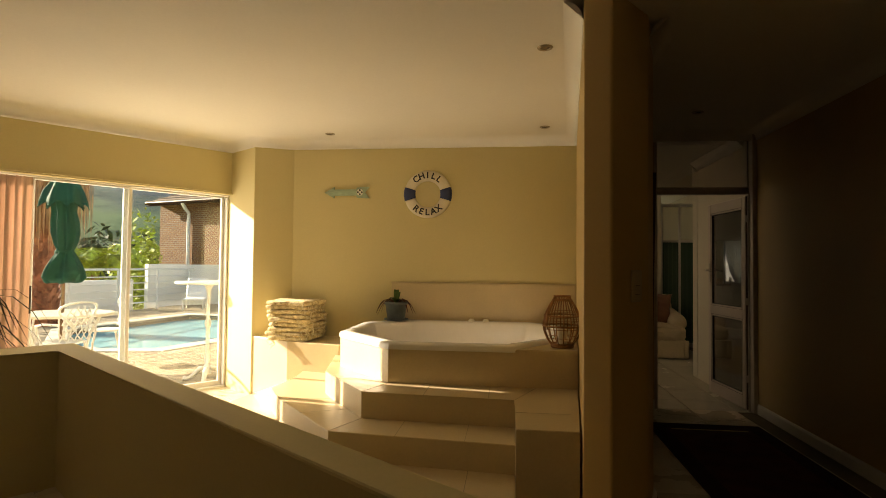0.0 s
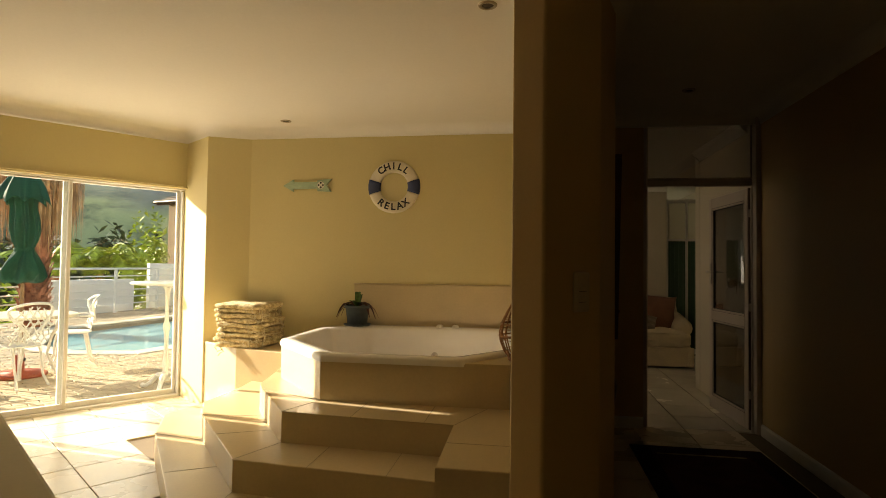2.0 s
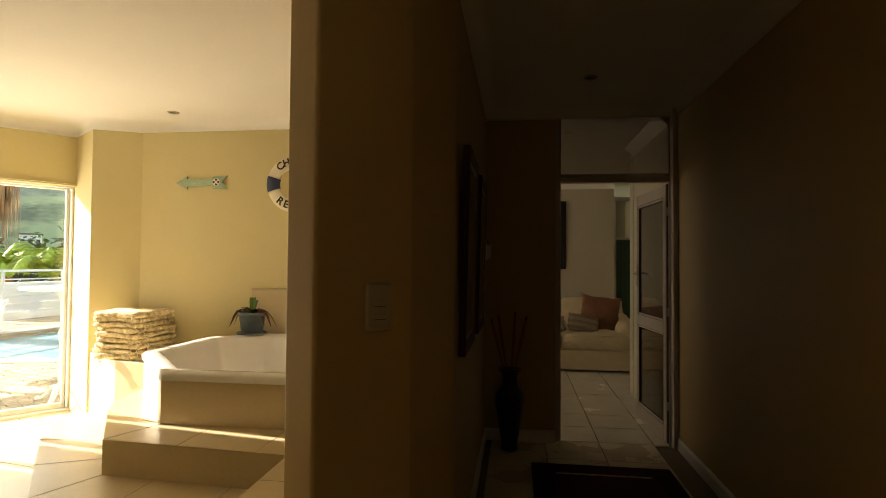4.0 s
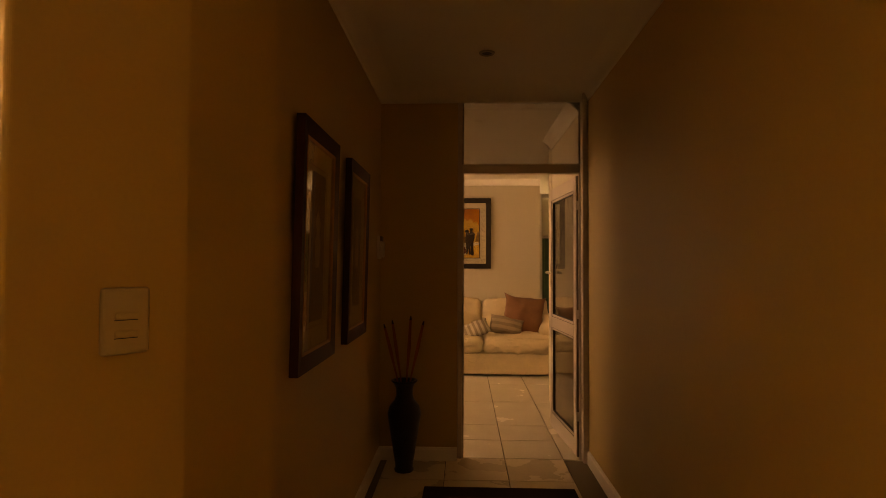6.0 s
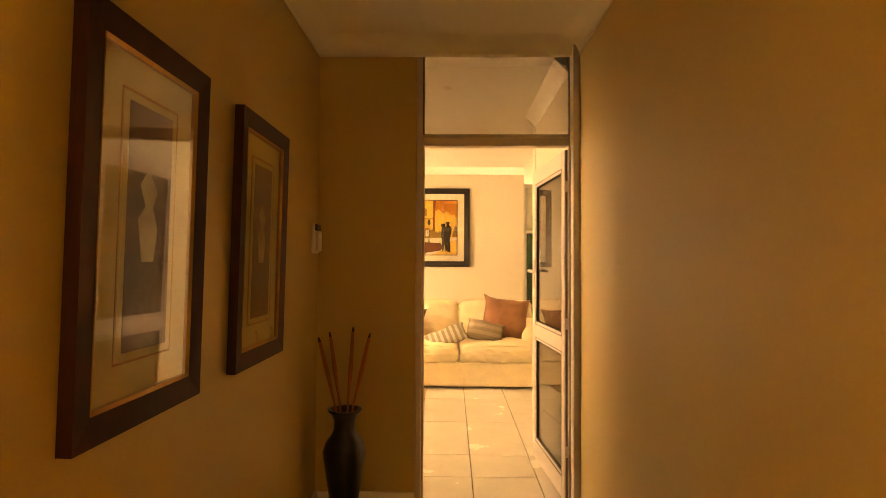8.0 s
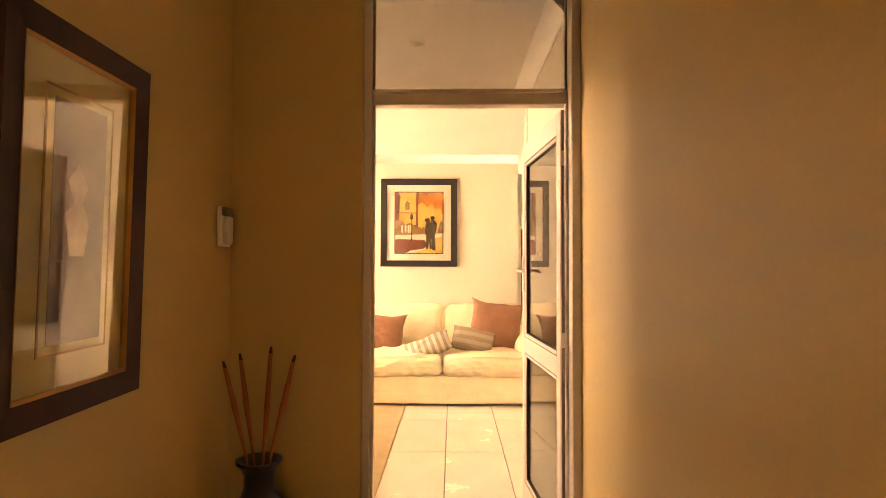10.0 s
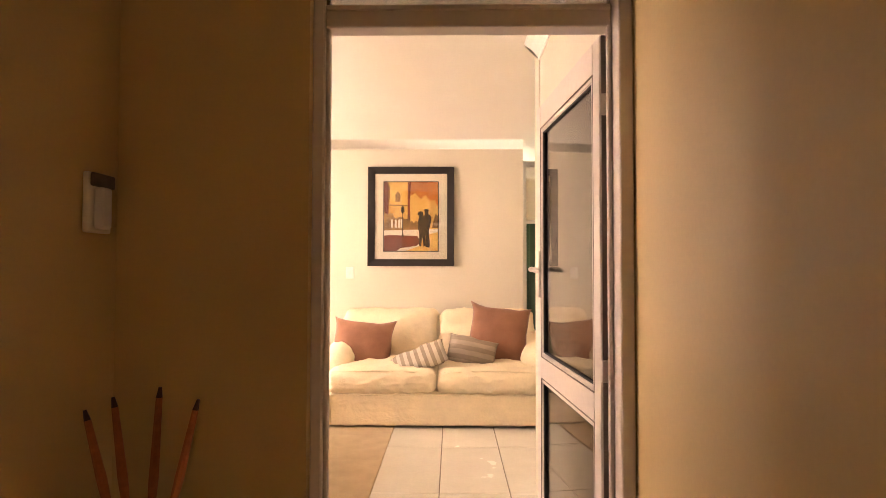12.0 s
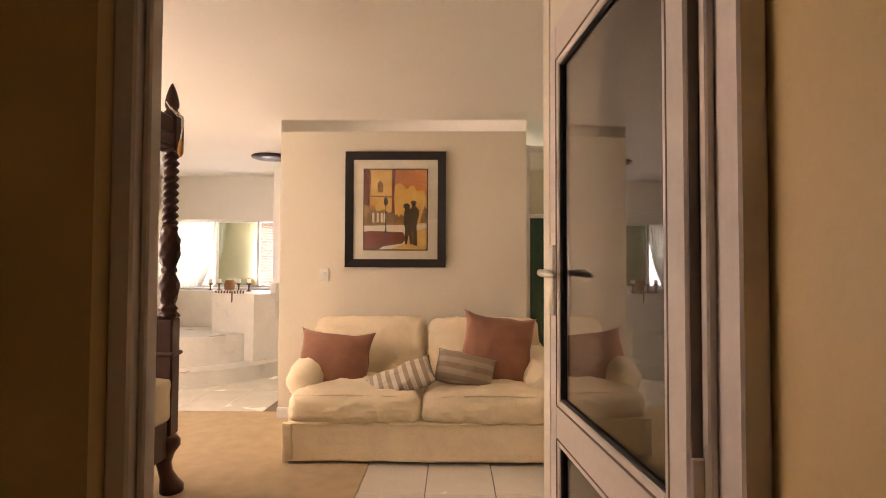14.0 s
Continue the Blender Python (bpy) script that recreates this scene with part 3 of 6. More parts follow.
def soft_box(lo, hi, r, puff=(0, 0, 0), cuts=6, wob=0.0, seed=0.0, m=None, fold=0.0):
    """A cushion: a rounded box whose faces swell by puff."""
    bm = bmesh.new()
    box(bm, lo, hi)
    bmesh.ops.subdivide_edges(bm, edges=list(bm.edges), cuts=cuts, use_grid_fill=True)
    c, h = (Vector(lo) + Vector(hi)) / 2, (Vector(hi) - Vector(lo)) / 2
    for v in bm.verts:
        q = v.co - c
        k = Vector((max(-h.x + r, min(h.x - r, q.x)), max(-h.y + r, min(h.y - r, q.y)), max(-h.z + r, min(h.z - r, q.z))))
        d = q - k
        if d.length > 1e-6:
            q = k + d.normalized() * r
        u = Vector((q.x / h.x, q.y / h.y, q.z / h.z))
        q.x += puff[0] * u.x * max(0, 1 - u.y * u.y) * max(0, 1 - u.z * u.z)
        q.y += puff[1] * u.y * max(0, 1 - u.x * u.x) * max(0, 1 - u.z * u.z)
        q.z += puff[2] * u.z * max(0, 1 - u.x * u.x) * max(0, 1 - u.y * u.y)
        if wob:
            s = noise.noise_vector(q * 5 + Vector((seed, seed * 2, 0))) * wob + noise.noise_vector(q * 14 + Vector((seed, 0, seed))) * wob * 0.4
            q += s
        if fold:
            o = Vector((u.x ** 3, u.y ** 3, u.z ** 3))
            if o.length > 1e-4:
                q += o.normalized() * crease(q, seed, fold)
        v.co = c + q
    if m is not None:
        bmesh.ops.transform(bm, matrix=m, verts=bm.verts)
    return bm


sofa = thing("sofa", pose(2.235, 10.085, 0), "cream slipcovered two-seat sofa with rolled arms", "sofa")
SW = 0.92
part("base", soft_box((-SW, 0.03, 0.05), (SW, 0.98, 0.30), 0.04, (0, .006, 0), 20, .006, 1, None, .005), M_SOFA, sofa, "", True)
part("skirt", soft_box((-SW + .01, 0.0, 0.02), (SW - .01, 0.10, 0.285), 0.02, (0, 0, 0), 30, .004, 2, None, .004), M_SOFA, sofa, "", True)
part("back_frame", soft_box((-SW + .04, 0.74, 0.25), (SW - .04, 1.08, 0.84), 0.09, (0, 0, .01), 7, .006, 3), M_SOFA, sofa, "", True)
for s in (-1, 1):
    part("corner_pleat", soft_box((s * (SW - .02) - .035, -.012, .022), (s * (SW - .02) + .035, .05, .278), .012, (0, .006, 0), 8, .007, 12 + s, None, .006), M_SOFA, sofa, "", True)
part("skirt_seam", tubed([(-SW + .03 + (2 * SW - .06) * k / 24, -.006 + .004 * math.sin(k * 2.3), .272 + .003 * math.sin(k * 1.7)) for k in range(25)], .006, 6), M_SOFA, sofa, "", True)
for k, x in enumerate((-0.455, 0.455)):
    part("seat_cushion", soft_box((x - .452, -0.015, 0.275), (x + .452, 0.74, 0.475), 0.070, (.008, .022, .045), 34, .007, 4 + k, None, .013), M_SOFA, sofa, "", True)
    part("seat_piping", tubed([(x - .40 + .80 * q / 16, .012 + .004 * math.sin(q * 1.9 + k) - .010 * math.sin(math.pi * q / 16), .452 + .016 * math.sin(math.pi * q / 16)) for q in range(17)], .007, 6), M_SOFA, sofa, "", True)
    part("back_cushion", soft_box((x - .442, 0.54, 0.44), (x + .442, 0.80, 1.0), 0.06, (.004, .05, .018), 30, .012, 7 + k, Matrix.Translation((0, .06, 0)) @ Matrix.Rotation(radians(-8), 4, "X"), .010), M_SOFA, sofa, "", True)
for s in (-1, 1):
    bm = bmesh.new()
    cx = s * .85
    prof = []
    for i in range(20):
        a = 2 * math.pi * i / 20
        prof.append((cx + .135 * math.cos(a), .60 + .125 * math.sin(a)))
    rows = []
    for y, r in ((.16, .25), (.165, .5), (.18, .72), (.205, .88), (.24, .97), (.30, 1.0), (.38, 1.0), (.46, .98), (.55, .97), (.65, .97), (.78, .96), (1.0, .95)):
        drop = -.10 * max(0, 1 - (y - .16) / .62)
        ring = []
        for x, z in prof:
            q = Vector((cx + (x - cx) * r, y, .60 + drop + (z - .60) * r))
            w = 1 + crease(q * 1.6, 20 + s, .10)
            ring.append(bm.verts.new((cx + (q.x - cx) * w, y, q.z + (q.z - .60 - drop) * (w - 1))))
        rows.append(ring)
    for a, b in zip(rows, rows[1:]):
        for i in range(20):
            bm.faces.new((a[i], a[(i + 1) % 20], b[(i + 1) % 20], b[i]))
    bm.faces.new(rows[0])
    bm.faces.new(rows[-1][::-1])
    part("arm_roll", bm, M_SOFA, sofa, "", True)
    lo_x, hi_x = sorted((cx - s * .06, cx + s * .07))
    part("arm_side", soft_box((lo_x, .215, .26), (hi_x, .98, .56), .03, (0, 0, 0), 16, .006, 9, None, .012), M_SOFA, sofa, "", True)


def pillow(name, w, h, d, m, material, label, ears=0.03, stripes=None):
    bm = bmesh.new()
    n = 26
    grid = {}
    for side in (-1, 1):
        for i in range(n + 1):
            for j in range(n + 1):
                u, v = 2 * i / n - 1, 2 * j / n - 1
                if abs(u) == 1 or abs(v) == 1:
                    key = (0, i, j)
                else:
                    key = (side, i, j)
                if key in grid:
                    continue
                swell = (max(0, (1 - u * u) * (1 - v * v))) ** 0.42
                pinch = 1 - .05 * (1 - abs(v) ** 3) * abs(u) ** 2
                pinch2 = 1 - .05 * (1 - abs(u) ** 3) * abs(v) ** 2
                p = Vector((u * w / 2 * pinch * (1 + ears * (abs(u * v)) ** 6), side * d / 2 * swell * (key[0] != 0), v * h / 2 * pinch2 * (1 + ears * abs(u * v) ** 6)))
                p += noise.noise_vector(p * 9 + Vector((w * 9, side, h * 7))) * .010
                p.y += side * crease(p * 2.2, w * 31 + h * 17, .010) * (key[0] != 0)
                grid[key] = bm.verts.new(p)
    at = lambda s, i, j: grid.get((s, i, j)) or grid[(0, i, j)]
    for side in (-1, 1):
        for i in range(n):
            for j in range(n):
                q = [at(side, i, j), at(side, i + 1, j), at(side, i + 1, j + 1), at(side, i, j + 1)]
                bm.faces.new(q if side < 0 else q[::-1])
    ob = thing(name, m, label, "pillow", "scatter cushions on the sofa")
    part("cover", bm, material, ob, "", True)
    return ob


def striped(name, a, b, scale, turn=0.0, rough=0.85):
    m = mat(name, a, rough, var=0.06, fine=260, bump=0.12, spec=0.2)
    n, l = m.node_tree.nodes, m.node_tree.links
    p = n["Principled BSDF"]
    old = p.inputs["Base Color"].links[0].from_socket
    co, mp, wv, cr, mx = n.new("ShaderNodeTexCoord"), n.new("ShaderNodeMapping"), n.new("ShaderNodeTexWave"), n.new("ShaderNodeMath"), n.new("ShaderNodeMix")
    mp.inputs["Rotation"].default_value = (0, radians(turn), 0)
    l.new(co.outputs["Object"], mp.inputs["Vector"])
    l.new(mp.outputs["Vector"], wv.inputs["Vector"])
    wv.inputs["Scale"].default_value, wv.inputs["Distortion"].default_value = scale, 0.3
    cr.operation = "GREATER_THAN"
    cr.inputs[1].default_value = 0.5
    l.new(wv.outputs["Fac"], cr.inputs[0])
    mx.data_type = "RGBA"
    l.new(cr.outputs[0], mx.inputs["Factor"])
    l.new(old, mx.inputs["A"])
    mx.inputs["B"].default_value = (*b, 1)
    l.new(mx.outputs["Result"], p.inputs["Base Color"])
    return m


M_STRIPE = striped("grey_stripe", (0.36, 0.29, 0.22), (0.58, 0.51, 0.41), 5.0, 0)
M_STRIPE2 = striped("faint_stripe", (0.34, 0.27, 0.20), (0.42, 0.34, 0.26), 4.0, 90)
pillow("scatter_cushion", .53, .46, .17, pose(1.565, 10.47, .615, -22, 4, 0), M_PILLOW, "plain rust-brown square scatter cushion on the sofa", .08)
pillow("scatter_cushion", .52, .52, .18, pose(2.77, 10.50, .71, -20, 7, -4), M_PILLOW, "plain rust-brown large scatter cushion leaning on the sofa", .07)
pillow("scatter_cushion", .50, .25, .14, pose(2.075, 10.25, .53, -52, -22, 4), M_STRIPE, "beige and taupe diagonally striped bolster cushion", .0)
pillow("scatter_cushion", .42, .24, .17, pose(2.53, 10.33, .595, -22, 11, -2), M_STRIPE2, "taupe bolster cushion with faint stripes", .0)

# ---- painting behind the sofa ----
pic = thing("framed_painting", pose(1.935, 11.24, 1.83), "dark framed street painting with orange sky above the sofa", "painting")


def frame_bars(parent, w, h, t, d, material, bevel=.006, m=None):
    """Four mitred bars round the opening, back on y = 0, front at -d."""
    for k in range(4):
        a, b = (w, h) if k % 2 == 0 else (h, w)
        bm = bmesh.new()
        outl = [(-a / 2, -b / 2), (a / 2, -b / 2), (a / 2 - t, -b / 2 + t), (-a / 2 + t, -b / 2 + t)]
        v0 = [bm.verts.new((x, 0, z)) for x, z in outl]
        v1 = [bm.verts.new((x, -d * (1 if i < 2 else .75), z)) for i, (x, z) in enumerate(outl)]
        bm.faces.new(v0)
        bm.faces.new(v1[::-1])
        for i in range(4):
            bm.faces.new((v0[i], v1[i], v1[(i + 1) % 4], v0[(i + 1) % 4]))
        bmesh.ops.transform(bm, matrix=(m or Matrix()) @ Matrix.Rotation(k * math.pi / 2, 4, "Y"), verts=bm.verts)
        part("frame_bar", bm, material, parent)


frame_bars(pic, .885, 1.02, .072, .035, M_BLACK)
part("mount", boxed((-.375, -.012, -.44), (.375, -.004, .44)), M_MAT, pic, "cream mount")
part("print_edge", boxed((-.285, -.0145, -.362), (.285, -.0125, .362)), M_BLACK, pic)


def flat(parent, name, pts, y, material, label=""):
    bm = bmesh.new()
    a = [bm.verts.new((x, y, z)) for x, z in pts]
    b = [bm.verts.new((x, y - .001, z)) for x, z in pts]
    bm.faces.new(a)
    bm.faces.new(b[::-1])
    for i in range(len(pts)):
        bm.faces.new((a[i], b[i], b[(i + 1) % len(pts)], a[(i + 1) % len(pts)]))
    return part(name, bm, material, parent, label)


def ink(name, c, tint=None, big=9):
    return mat(name, c, 0.6, var=0.25, big=big, fine=60, bump=0.0, tint=tint)


M_SKY_P, M_HAZE_P, M_BUILD_P, M_RED_P, M_INK = ink("paint_orange", (0.76, 0.27, 0.03), (0.36, 0.08, 0.012), 5), ink("paint_yellow", (0.84, 0.56, 0.16), (0.62, 0.30, 0.05), 6), ink("paint_ochre", (0.40, 0.22, 0.06), (0.10, 0.04, 0.015)), ink("paint_red", (0.26, 0.035, 0.012), (0.09, 0.014, 0.008), 6), ink("paint_black", (0.02, 0.012, 0.01))
flat(pic, "painted_sky", [(-.275, -.352), (.275, -.352), (.275, .352), (-.275, .352)], -.0152, M_SKY_P)
flat(pic, "painted_glow", [(-.02, -.19), (.275, -.19), (.275, .10), (.24, .17), (.19, .16), (.15, .22), (.10, .18), (.04, .24), (-.02, .20)], -.0160, M_HAZE_P)
flat(pic, "painted_tower", [(-.235, -.13), (-.035, -.13), (-.035, .352), (-.235, .352)], -.0168, M_HAZE_P)
flat(pic, "painted_edge", [(-.275, -.20), (-.235, -.20), (-.225, .10), (-.215, .30), (-.235, .352), (-.275, .352)], -.0168, M_RED_P)
flat(pic, "painted_corner", [(-.035, -.13), (-.005, -.13), (-.012, .12), (.0, .352), (-.03, .352)], -.0168, M_RED_P)
flat(pic, "painted_ledge", [(-.235, .11), (-.035, .105), (-.035, .118), (-.235, .122)], -.0180, M_BUILD_P)
flat(pic, "painted_facade", [(-.275, -.15), (-.005, -.15), (-.005, -.02), (-.06, -.03), (-.10, .0), (-.16, -.02), (-.20, .04), (-.24, .02), (-.275, .05)], -.0180, M_BUILD_P)
flat(pic, "painted_crowd", [(-.005, -.15), (.075, -.15), (.075, -.06), (.05, -.04), (.03, -.07), (.01, -.04), (-.005, -.06)], -.0180, M_BUILD_P)
flat(pic, "painted_tree", [(.215, -.12), (.275, -.12), (.275, .0), (.255, .03), (.235, -.03)], -.0180, M_BUILD_P)
flat(pic, "painted_street", [(-.275, -.145), (.275, -.13), (.275, -.352), (-.275, -.352)], -.0192, M_MAT)
flat(pic, "painted_shade", [(.13, -.20), (.275, -.16), (.275, -.352), (-.05, -.352), (.10, -.30)], -.0200, M_HAZE_P)
flat(pic, "painted_lawn", [(-.275, -.20), (-.24, -.19), (.065, -.20), (.10, -.26), (.06, -.30), (-.10, -.325), (-.15, -.352), (-.275, -.352)], -.0204, M_RED_P)
flat(pic, "painted_window", [(-.16, .15), (-.11, .15), (-.11, .23), (-.135, .26), (-.16, .23)], -.0180, M_BUILD_P)
for x in (-.205, -.165, -.13, -.105):
    flat(pic, "painted_arch", [(x, -.115), (x + .020, -.115), (x + .020, -.04), (x + .010, -.025), (x, -.04)], -.0192, M_MAT)
flat(pic, "painted_lamp_post", [(-.098, -.215), (-.072, -.215), (-.080, -.17), (-.082, .03), (-.066, .05), (-.070, .09), (-.085, .115), (-.100, .09), (-.104, .05), (-.088, .03), (-.090, -.17)], -.0214, M_INK)
flat(pic, "painted_dark_shape", [(.085, -.30), (.10, -.31), (.12, -.22), (.13, -.31), (.15, -.30), (.145, -.16), (.16, -.10), (.15, .0), (.125, .01), (.125, .04), (.105, .055), (.075, .045), (.066, .02), (.085, .005), (.075, -.04), (.07, -.12), (.085, -.16)], -.0214, M_INK)
flat(pic, "painted_dark_shape", [(.15, -.31), (.19, -.325), (.195, -.29), (.185, -.15), (.205, -.06), (.21, -.01), (.19, .015), (.175, .03), (.18, .055), (.19, .06), (.175, .075), (.15, .078), (.13, .065), (.14, .05), (.145, .025), (.135, .0), (.13, -.12), (.15, -.20)], -.0222, M_INK)
g = part("pane", boxed((-.375, -.0245, -.44), (.375, -.0235, .44)), M_PICGLASS, pic)
g.visible_shadow = False

# ---- spa room: small things ----
M_CUSH = mat("patterned_cushion", (0.80, 0.70, 0.45), 0.9, var=0.30, big=22, fine=90, bump=0.3, spec=0.2, tint=(0.26, 0.17, 0.06))
M_TIE = mat("cushion_tie", (0.72, 0.64, 0.45), 0.9, var=0.15)


def seat_pad(x, y, z, turn, k):
    ob = thing("chair_cushion", pose(x, y, z, 0, 0, turn), "cream patterned chair cushion with ties in a stack on the bench", "cushion", "stack of chair cushions")
    part("pad", soft_box((-.215, -.215, 0), (.215, .215, .045), .020, (.003, .003, .004), 13, .010, k * 1.7, None, .005), M_CUSH, ob, "", True)
    pts = [(.212 * math.copysign(min(1, abs(1.35 * math.cos(a))), math.cos(a)), .212 * math.copysign(min(1, abs(1.35 * math.sin(a))), math.sin(a)), .023 + .004 * math.sin(5 * a + k)) for a in (2 * math.pi * i / 40 for i in range(41))]
    part("piping", tubed(pts, .0045, 5), M_TIE, ob)
    r = random.Random(k)
    for sx in (-1, 1):
        pts = [(sx * .16, -.205, .024)]
        for i in range(4):
            pts.append((sx * .14 + r.uniform(-.03, .03), -.212 - .008 * i * r.random(), .02 - .018 * i + r.uniform(-.006, .006)))
        part("tie", tubed(pts, .0045, 5), M_TIE, ob)
        pts = [(sx * .17 + .02, -.208, .02)]
        for i in range(5):
            pts.append((sx * .17 + .02 + r.uniform(-.035, .035), -.216 - .012 * r.random(), .012 - .020 * i + r.uniform(-.008, .004)))
        part("tie", tubed(pts, .004, 5), M_TIE, ob)
        pts = [(.205, sx * .15, .024)]
        for i in range(5):
            pts.append((.212 + .012 * r.random(), sx * .15 + r.uniform(-.03, .03), .018 - .022 * i + r.uniform(-.008, .008)))
        part("tie", tubed(pts, .0045, 5), M_TIE, ob)
    return ob


k_ = 0
for (x, y, turn), count in (((-1.495, 6.925, -8), 9),):
    for i in range(count):
        k_ += 1
        r_ = random.Random(100 + k_)
        seat_pad(x + r_.uniform(-.016, .016), y + r_.uniform(-.014, .014), .600 + .0415 * i, turn + r_.uniform(-6, 6), k_)

# potted plant on the tub's corner
M_POT = mat("blue_grey_pot", (0.10, 0.13, 0.14), 0.45, var=0.2, big=8)
M_SOIL = mat("soil", (0.05, 0.035, 0.025), 0.95, var=0.3, fine=150, bump=0.4)
M_LEAF = mat("leaf_green", (0.10, 0.20, 0.04), 0.5, var=0.3, big=10)
M_DRYLEAF = mat("wilted_leaf", (0.15, 0.055, 0.03), 0.7, var=0.3, big=10)


def blade(bm, pts, width, fold=0.25):
    """A leaf along pts, widest in the middle, with a folded midrib."""
    pts = [Vector(p) for p in pts]
    n = len(pts)
    rows = []
    for i, p in enumerate(pts):
        d = (pts[min(i + 1, n - 1)] - pts[max(i - 1, 0)]).normalized()
        side = d.cross(Vector((0, 0, 1)))
        side = side.normalized() if side.length > 1e-3 else Vector((1, 0, 0))
        up = side.cross(d)
        w = width * math.sin(math.pi * min(.97, .12 + .85 * i / (n - 1))) ** .8
        rows.append([bm.verts.new(p - side * w + up * w * fold), bm.verts.new(p), bm.verts.new(p + side * w + up * w * fold)])
    for a, b in zip(rows, rows[1:]):
        for k in (0, 1):
            bm.faces.new((a[k], a[k + 1], b[k + 1], b[k]))
    return bm


pot = thing("potted_plant", pose(-0.52, 7.02, 0.787) @ Matrix.Scale(1.22, 4), "small potted orchid with drooping leaves on the spa bath corner", "plant")
part("saucer", lathe(bmesh.new(), [(.07, 0), (.095, .004), (.10, .016), (.094, .016), (.088, .008), (.06, .006)], 20), M_POT, pot, "", True)
part("pot", lathe(bmesh.new(), [(.065, .009), (.070, .012), (.086, .125), (.094, .13), (.094, .15), (.084, .15), (.080, .13)], 20, None, False), M_POT, pot, "", True)
part("soil", lathe(bmesh.new(), [(.079, .122), (.05, .128), (.01, .13)], 16), M_SOIL, pot)
for a, l, up, w, m_ in ((80, .06, .10, .026, M_LEAF), (100, .02, .12, .022, M_LEAF), (172, .17, .06, .024, M_DRYLEAF), (200, .15, .05, .022, M_DRYLEAF), (188, .12, .07, .018, M_DRYLEAF), (-5, .14, .06, .024, M_DRYLEAF), (20, .16, .05, .022, M_DRYLEAF), (-20, .11, .07, .02, M_DRYLEAF), (250, .10, .06, .018, M_LEAF), (300, .09, .05, .016, M_LEAF)):
    c, s = math.cos(radians(a)), math.sin(radians(a))
    dn = .10 if m_ is M_DRYLEAF else 0.0
    pts = [(c * l * t, s * l * t, .125 + up * math.sin(min(1.0, t * 1.5) * math.pi / 2) - dn * t ** 3 * 1.3) for t in (0, .2, .4, .6, .8, 1)]
    part("leaf", blade(bmesh.new(), pts, w), m_, pot)

# wicker lantern on the ledge
M_WICKER = mat("brown_wicker", (0.42, 0.20, 0.07), 0.6, var=0.3, big=14, fine=80, bump=0.2)
M_CANDLE = mat("candle_wax", (0.80, 0.72, 0.58), 0.5, var=0.03)
lan = thing("wicker_lantern", pose(0.955, 5.60, 0.764), "brown bulbous wicker lantern on the tiled ledge", "lantern")
part("base_plate", lathe(bmesh.new(), [(.075, 0), (.08, .006), (.078, .02), (.06, .024)], 22), M_WICKER, lan)
LP = [(.075, .02), (.105, .06), (.128, .12), (.132, .17), (.118, .23), (.09, .29), (.062, .335), (.052, .36)]
for i in range(16):
    a = 2 * math.pi * i / 16
    part("rib", tubed([(r * math.cos(a), r * math.sin(a), z) for r, z in LP], .0042, 5), M_WICKER, lan)
for r, z in ((.078, .025), (.131, .15), (.121, .222), (.053, .358), (.064, .33)):
    part("hoop", tubed([((r + .002) * math.cos(a), (r + .002) * math.sin(a), z) for a in (2 * math.pi * k / 24 for k in range(25))], .006, 6), M_WICKER, lan)
for i in range(4):
    z0 = .07 + .06 * i
    r0 = next(ra + (rb - ra) * (z0 - za) / (zb - za) for (ra, za), (rb, zb) in zip(LP, LP[1:]) if za <= z0 <= zb)
    part("strand", tubed([((r0 + .003 * (-1) ** (k % 2)) * math.cos(a), (r0 + .003 * (-1) ** (k % 2)) * math.sin(a), z0) for k, a in enumerate(2 * math.pi * k / 44 for k in range(45))], .0026, 4), M_WICKER, lan)
part("strap", tubed([(-.05, -.02, .355), (-.075, -.06, .31), (-.105, -.075, .24), (-.115, -.07, .17), (-.10, -.05, .13)], .007, 6), M_WICKER, lan, "woven carrying strap")
part("candle", lathe(bmesh.new(), [(.034, .025), (.035, .03), (.035, .13), (.028, .135), (.004, .132)], 16), M_CANDLE, lan)

# wooden arrow sign
M_MINT = mat("mint_paint", (0.42, 0.55, 0.40), 0.7, var=0.2, big=10, fine=60, bump=0.1, stretch=(.3, 1, 1))
M_BLACKPAINT = mat("black_paint", (0.02, 0.018, 0.016), 0.6, var=0.1)
arrow = thing("arrow_sign", pose(-1.083, 7.19, 2.07), "mint green wooden arrow sign with a white flower", "sign")
bm = bmesh.new()
outl = [(-.237, 0), (-.135, -.055), (-.135, -.032), (.098, -.026), (.105, -.05), (.237, -.058), (.19, .004), (.237, .062), (.105, .052), (.098, .034), (-.135, .034), (-.135, .058)]
a_, b_ = [[bm.verts.new((x, y, z)) for x, z in outl] for y in (0, -.022)]
bm.faces.new(a_)
fr_ = bm.faces.new(b_[::-1])
for i in range(len(outl)):
    bm.faces.new((a_[i], b_[i], b_[(i + 1) % len(outl)], a_[(i + 1) % len(outl)]))
part("board", bm, M_MINT, arrow)
part("flower_disc", lathe(bmesh.new(), [(.034, 0), (.034, .002), (.02, .003)], 18, pose(.138, -.022, .004, 90)), M_WHITE, arrow)
for a in range(4):
    c, s = math.cos(radians(90 * a)), math.sin(radians(90 * a))
    part("flower_dot", lathe(bmesh.new(), [(.0095, 0), (.009, .003), (.004, .004)], 10, pose(.138 + .021 * c, -.0245, .004 + .021 * s, 90)), M_BLACKPAINT, arrow)

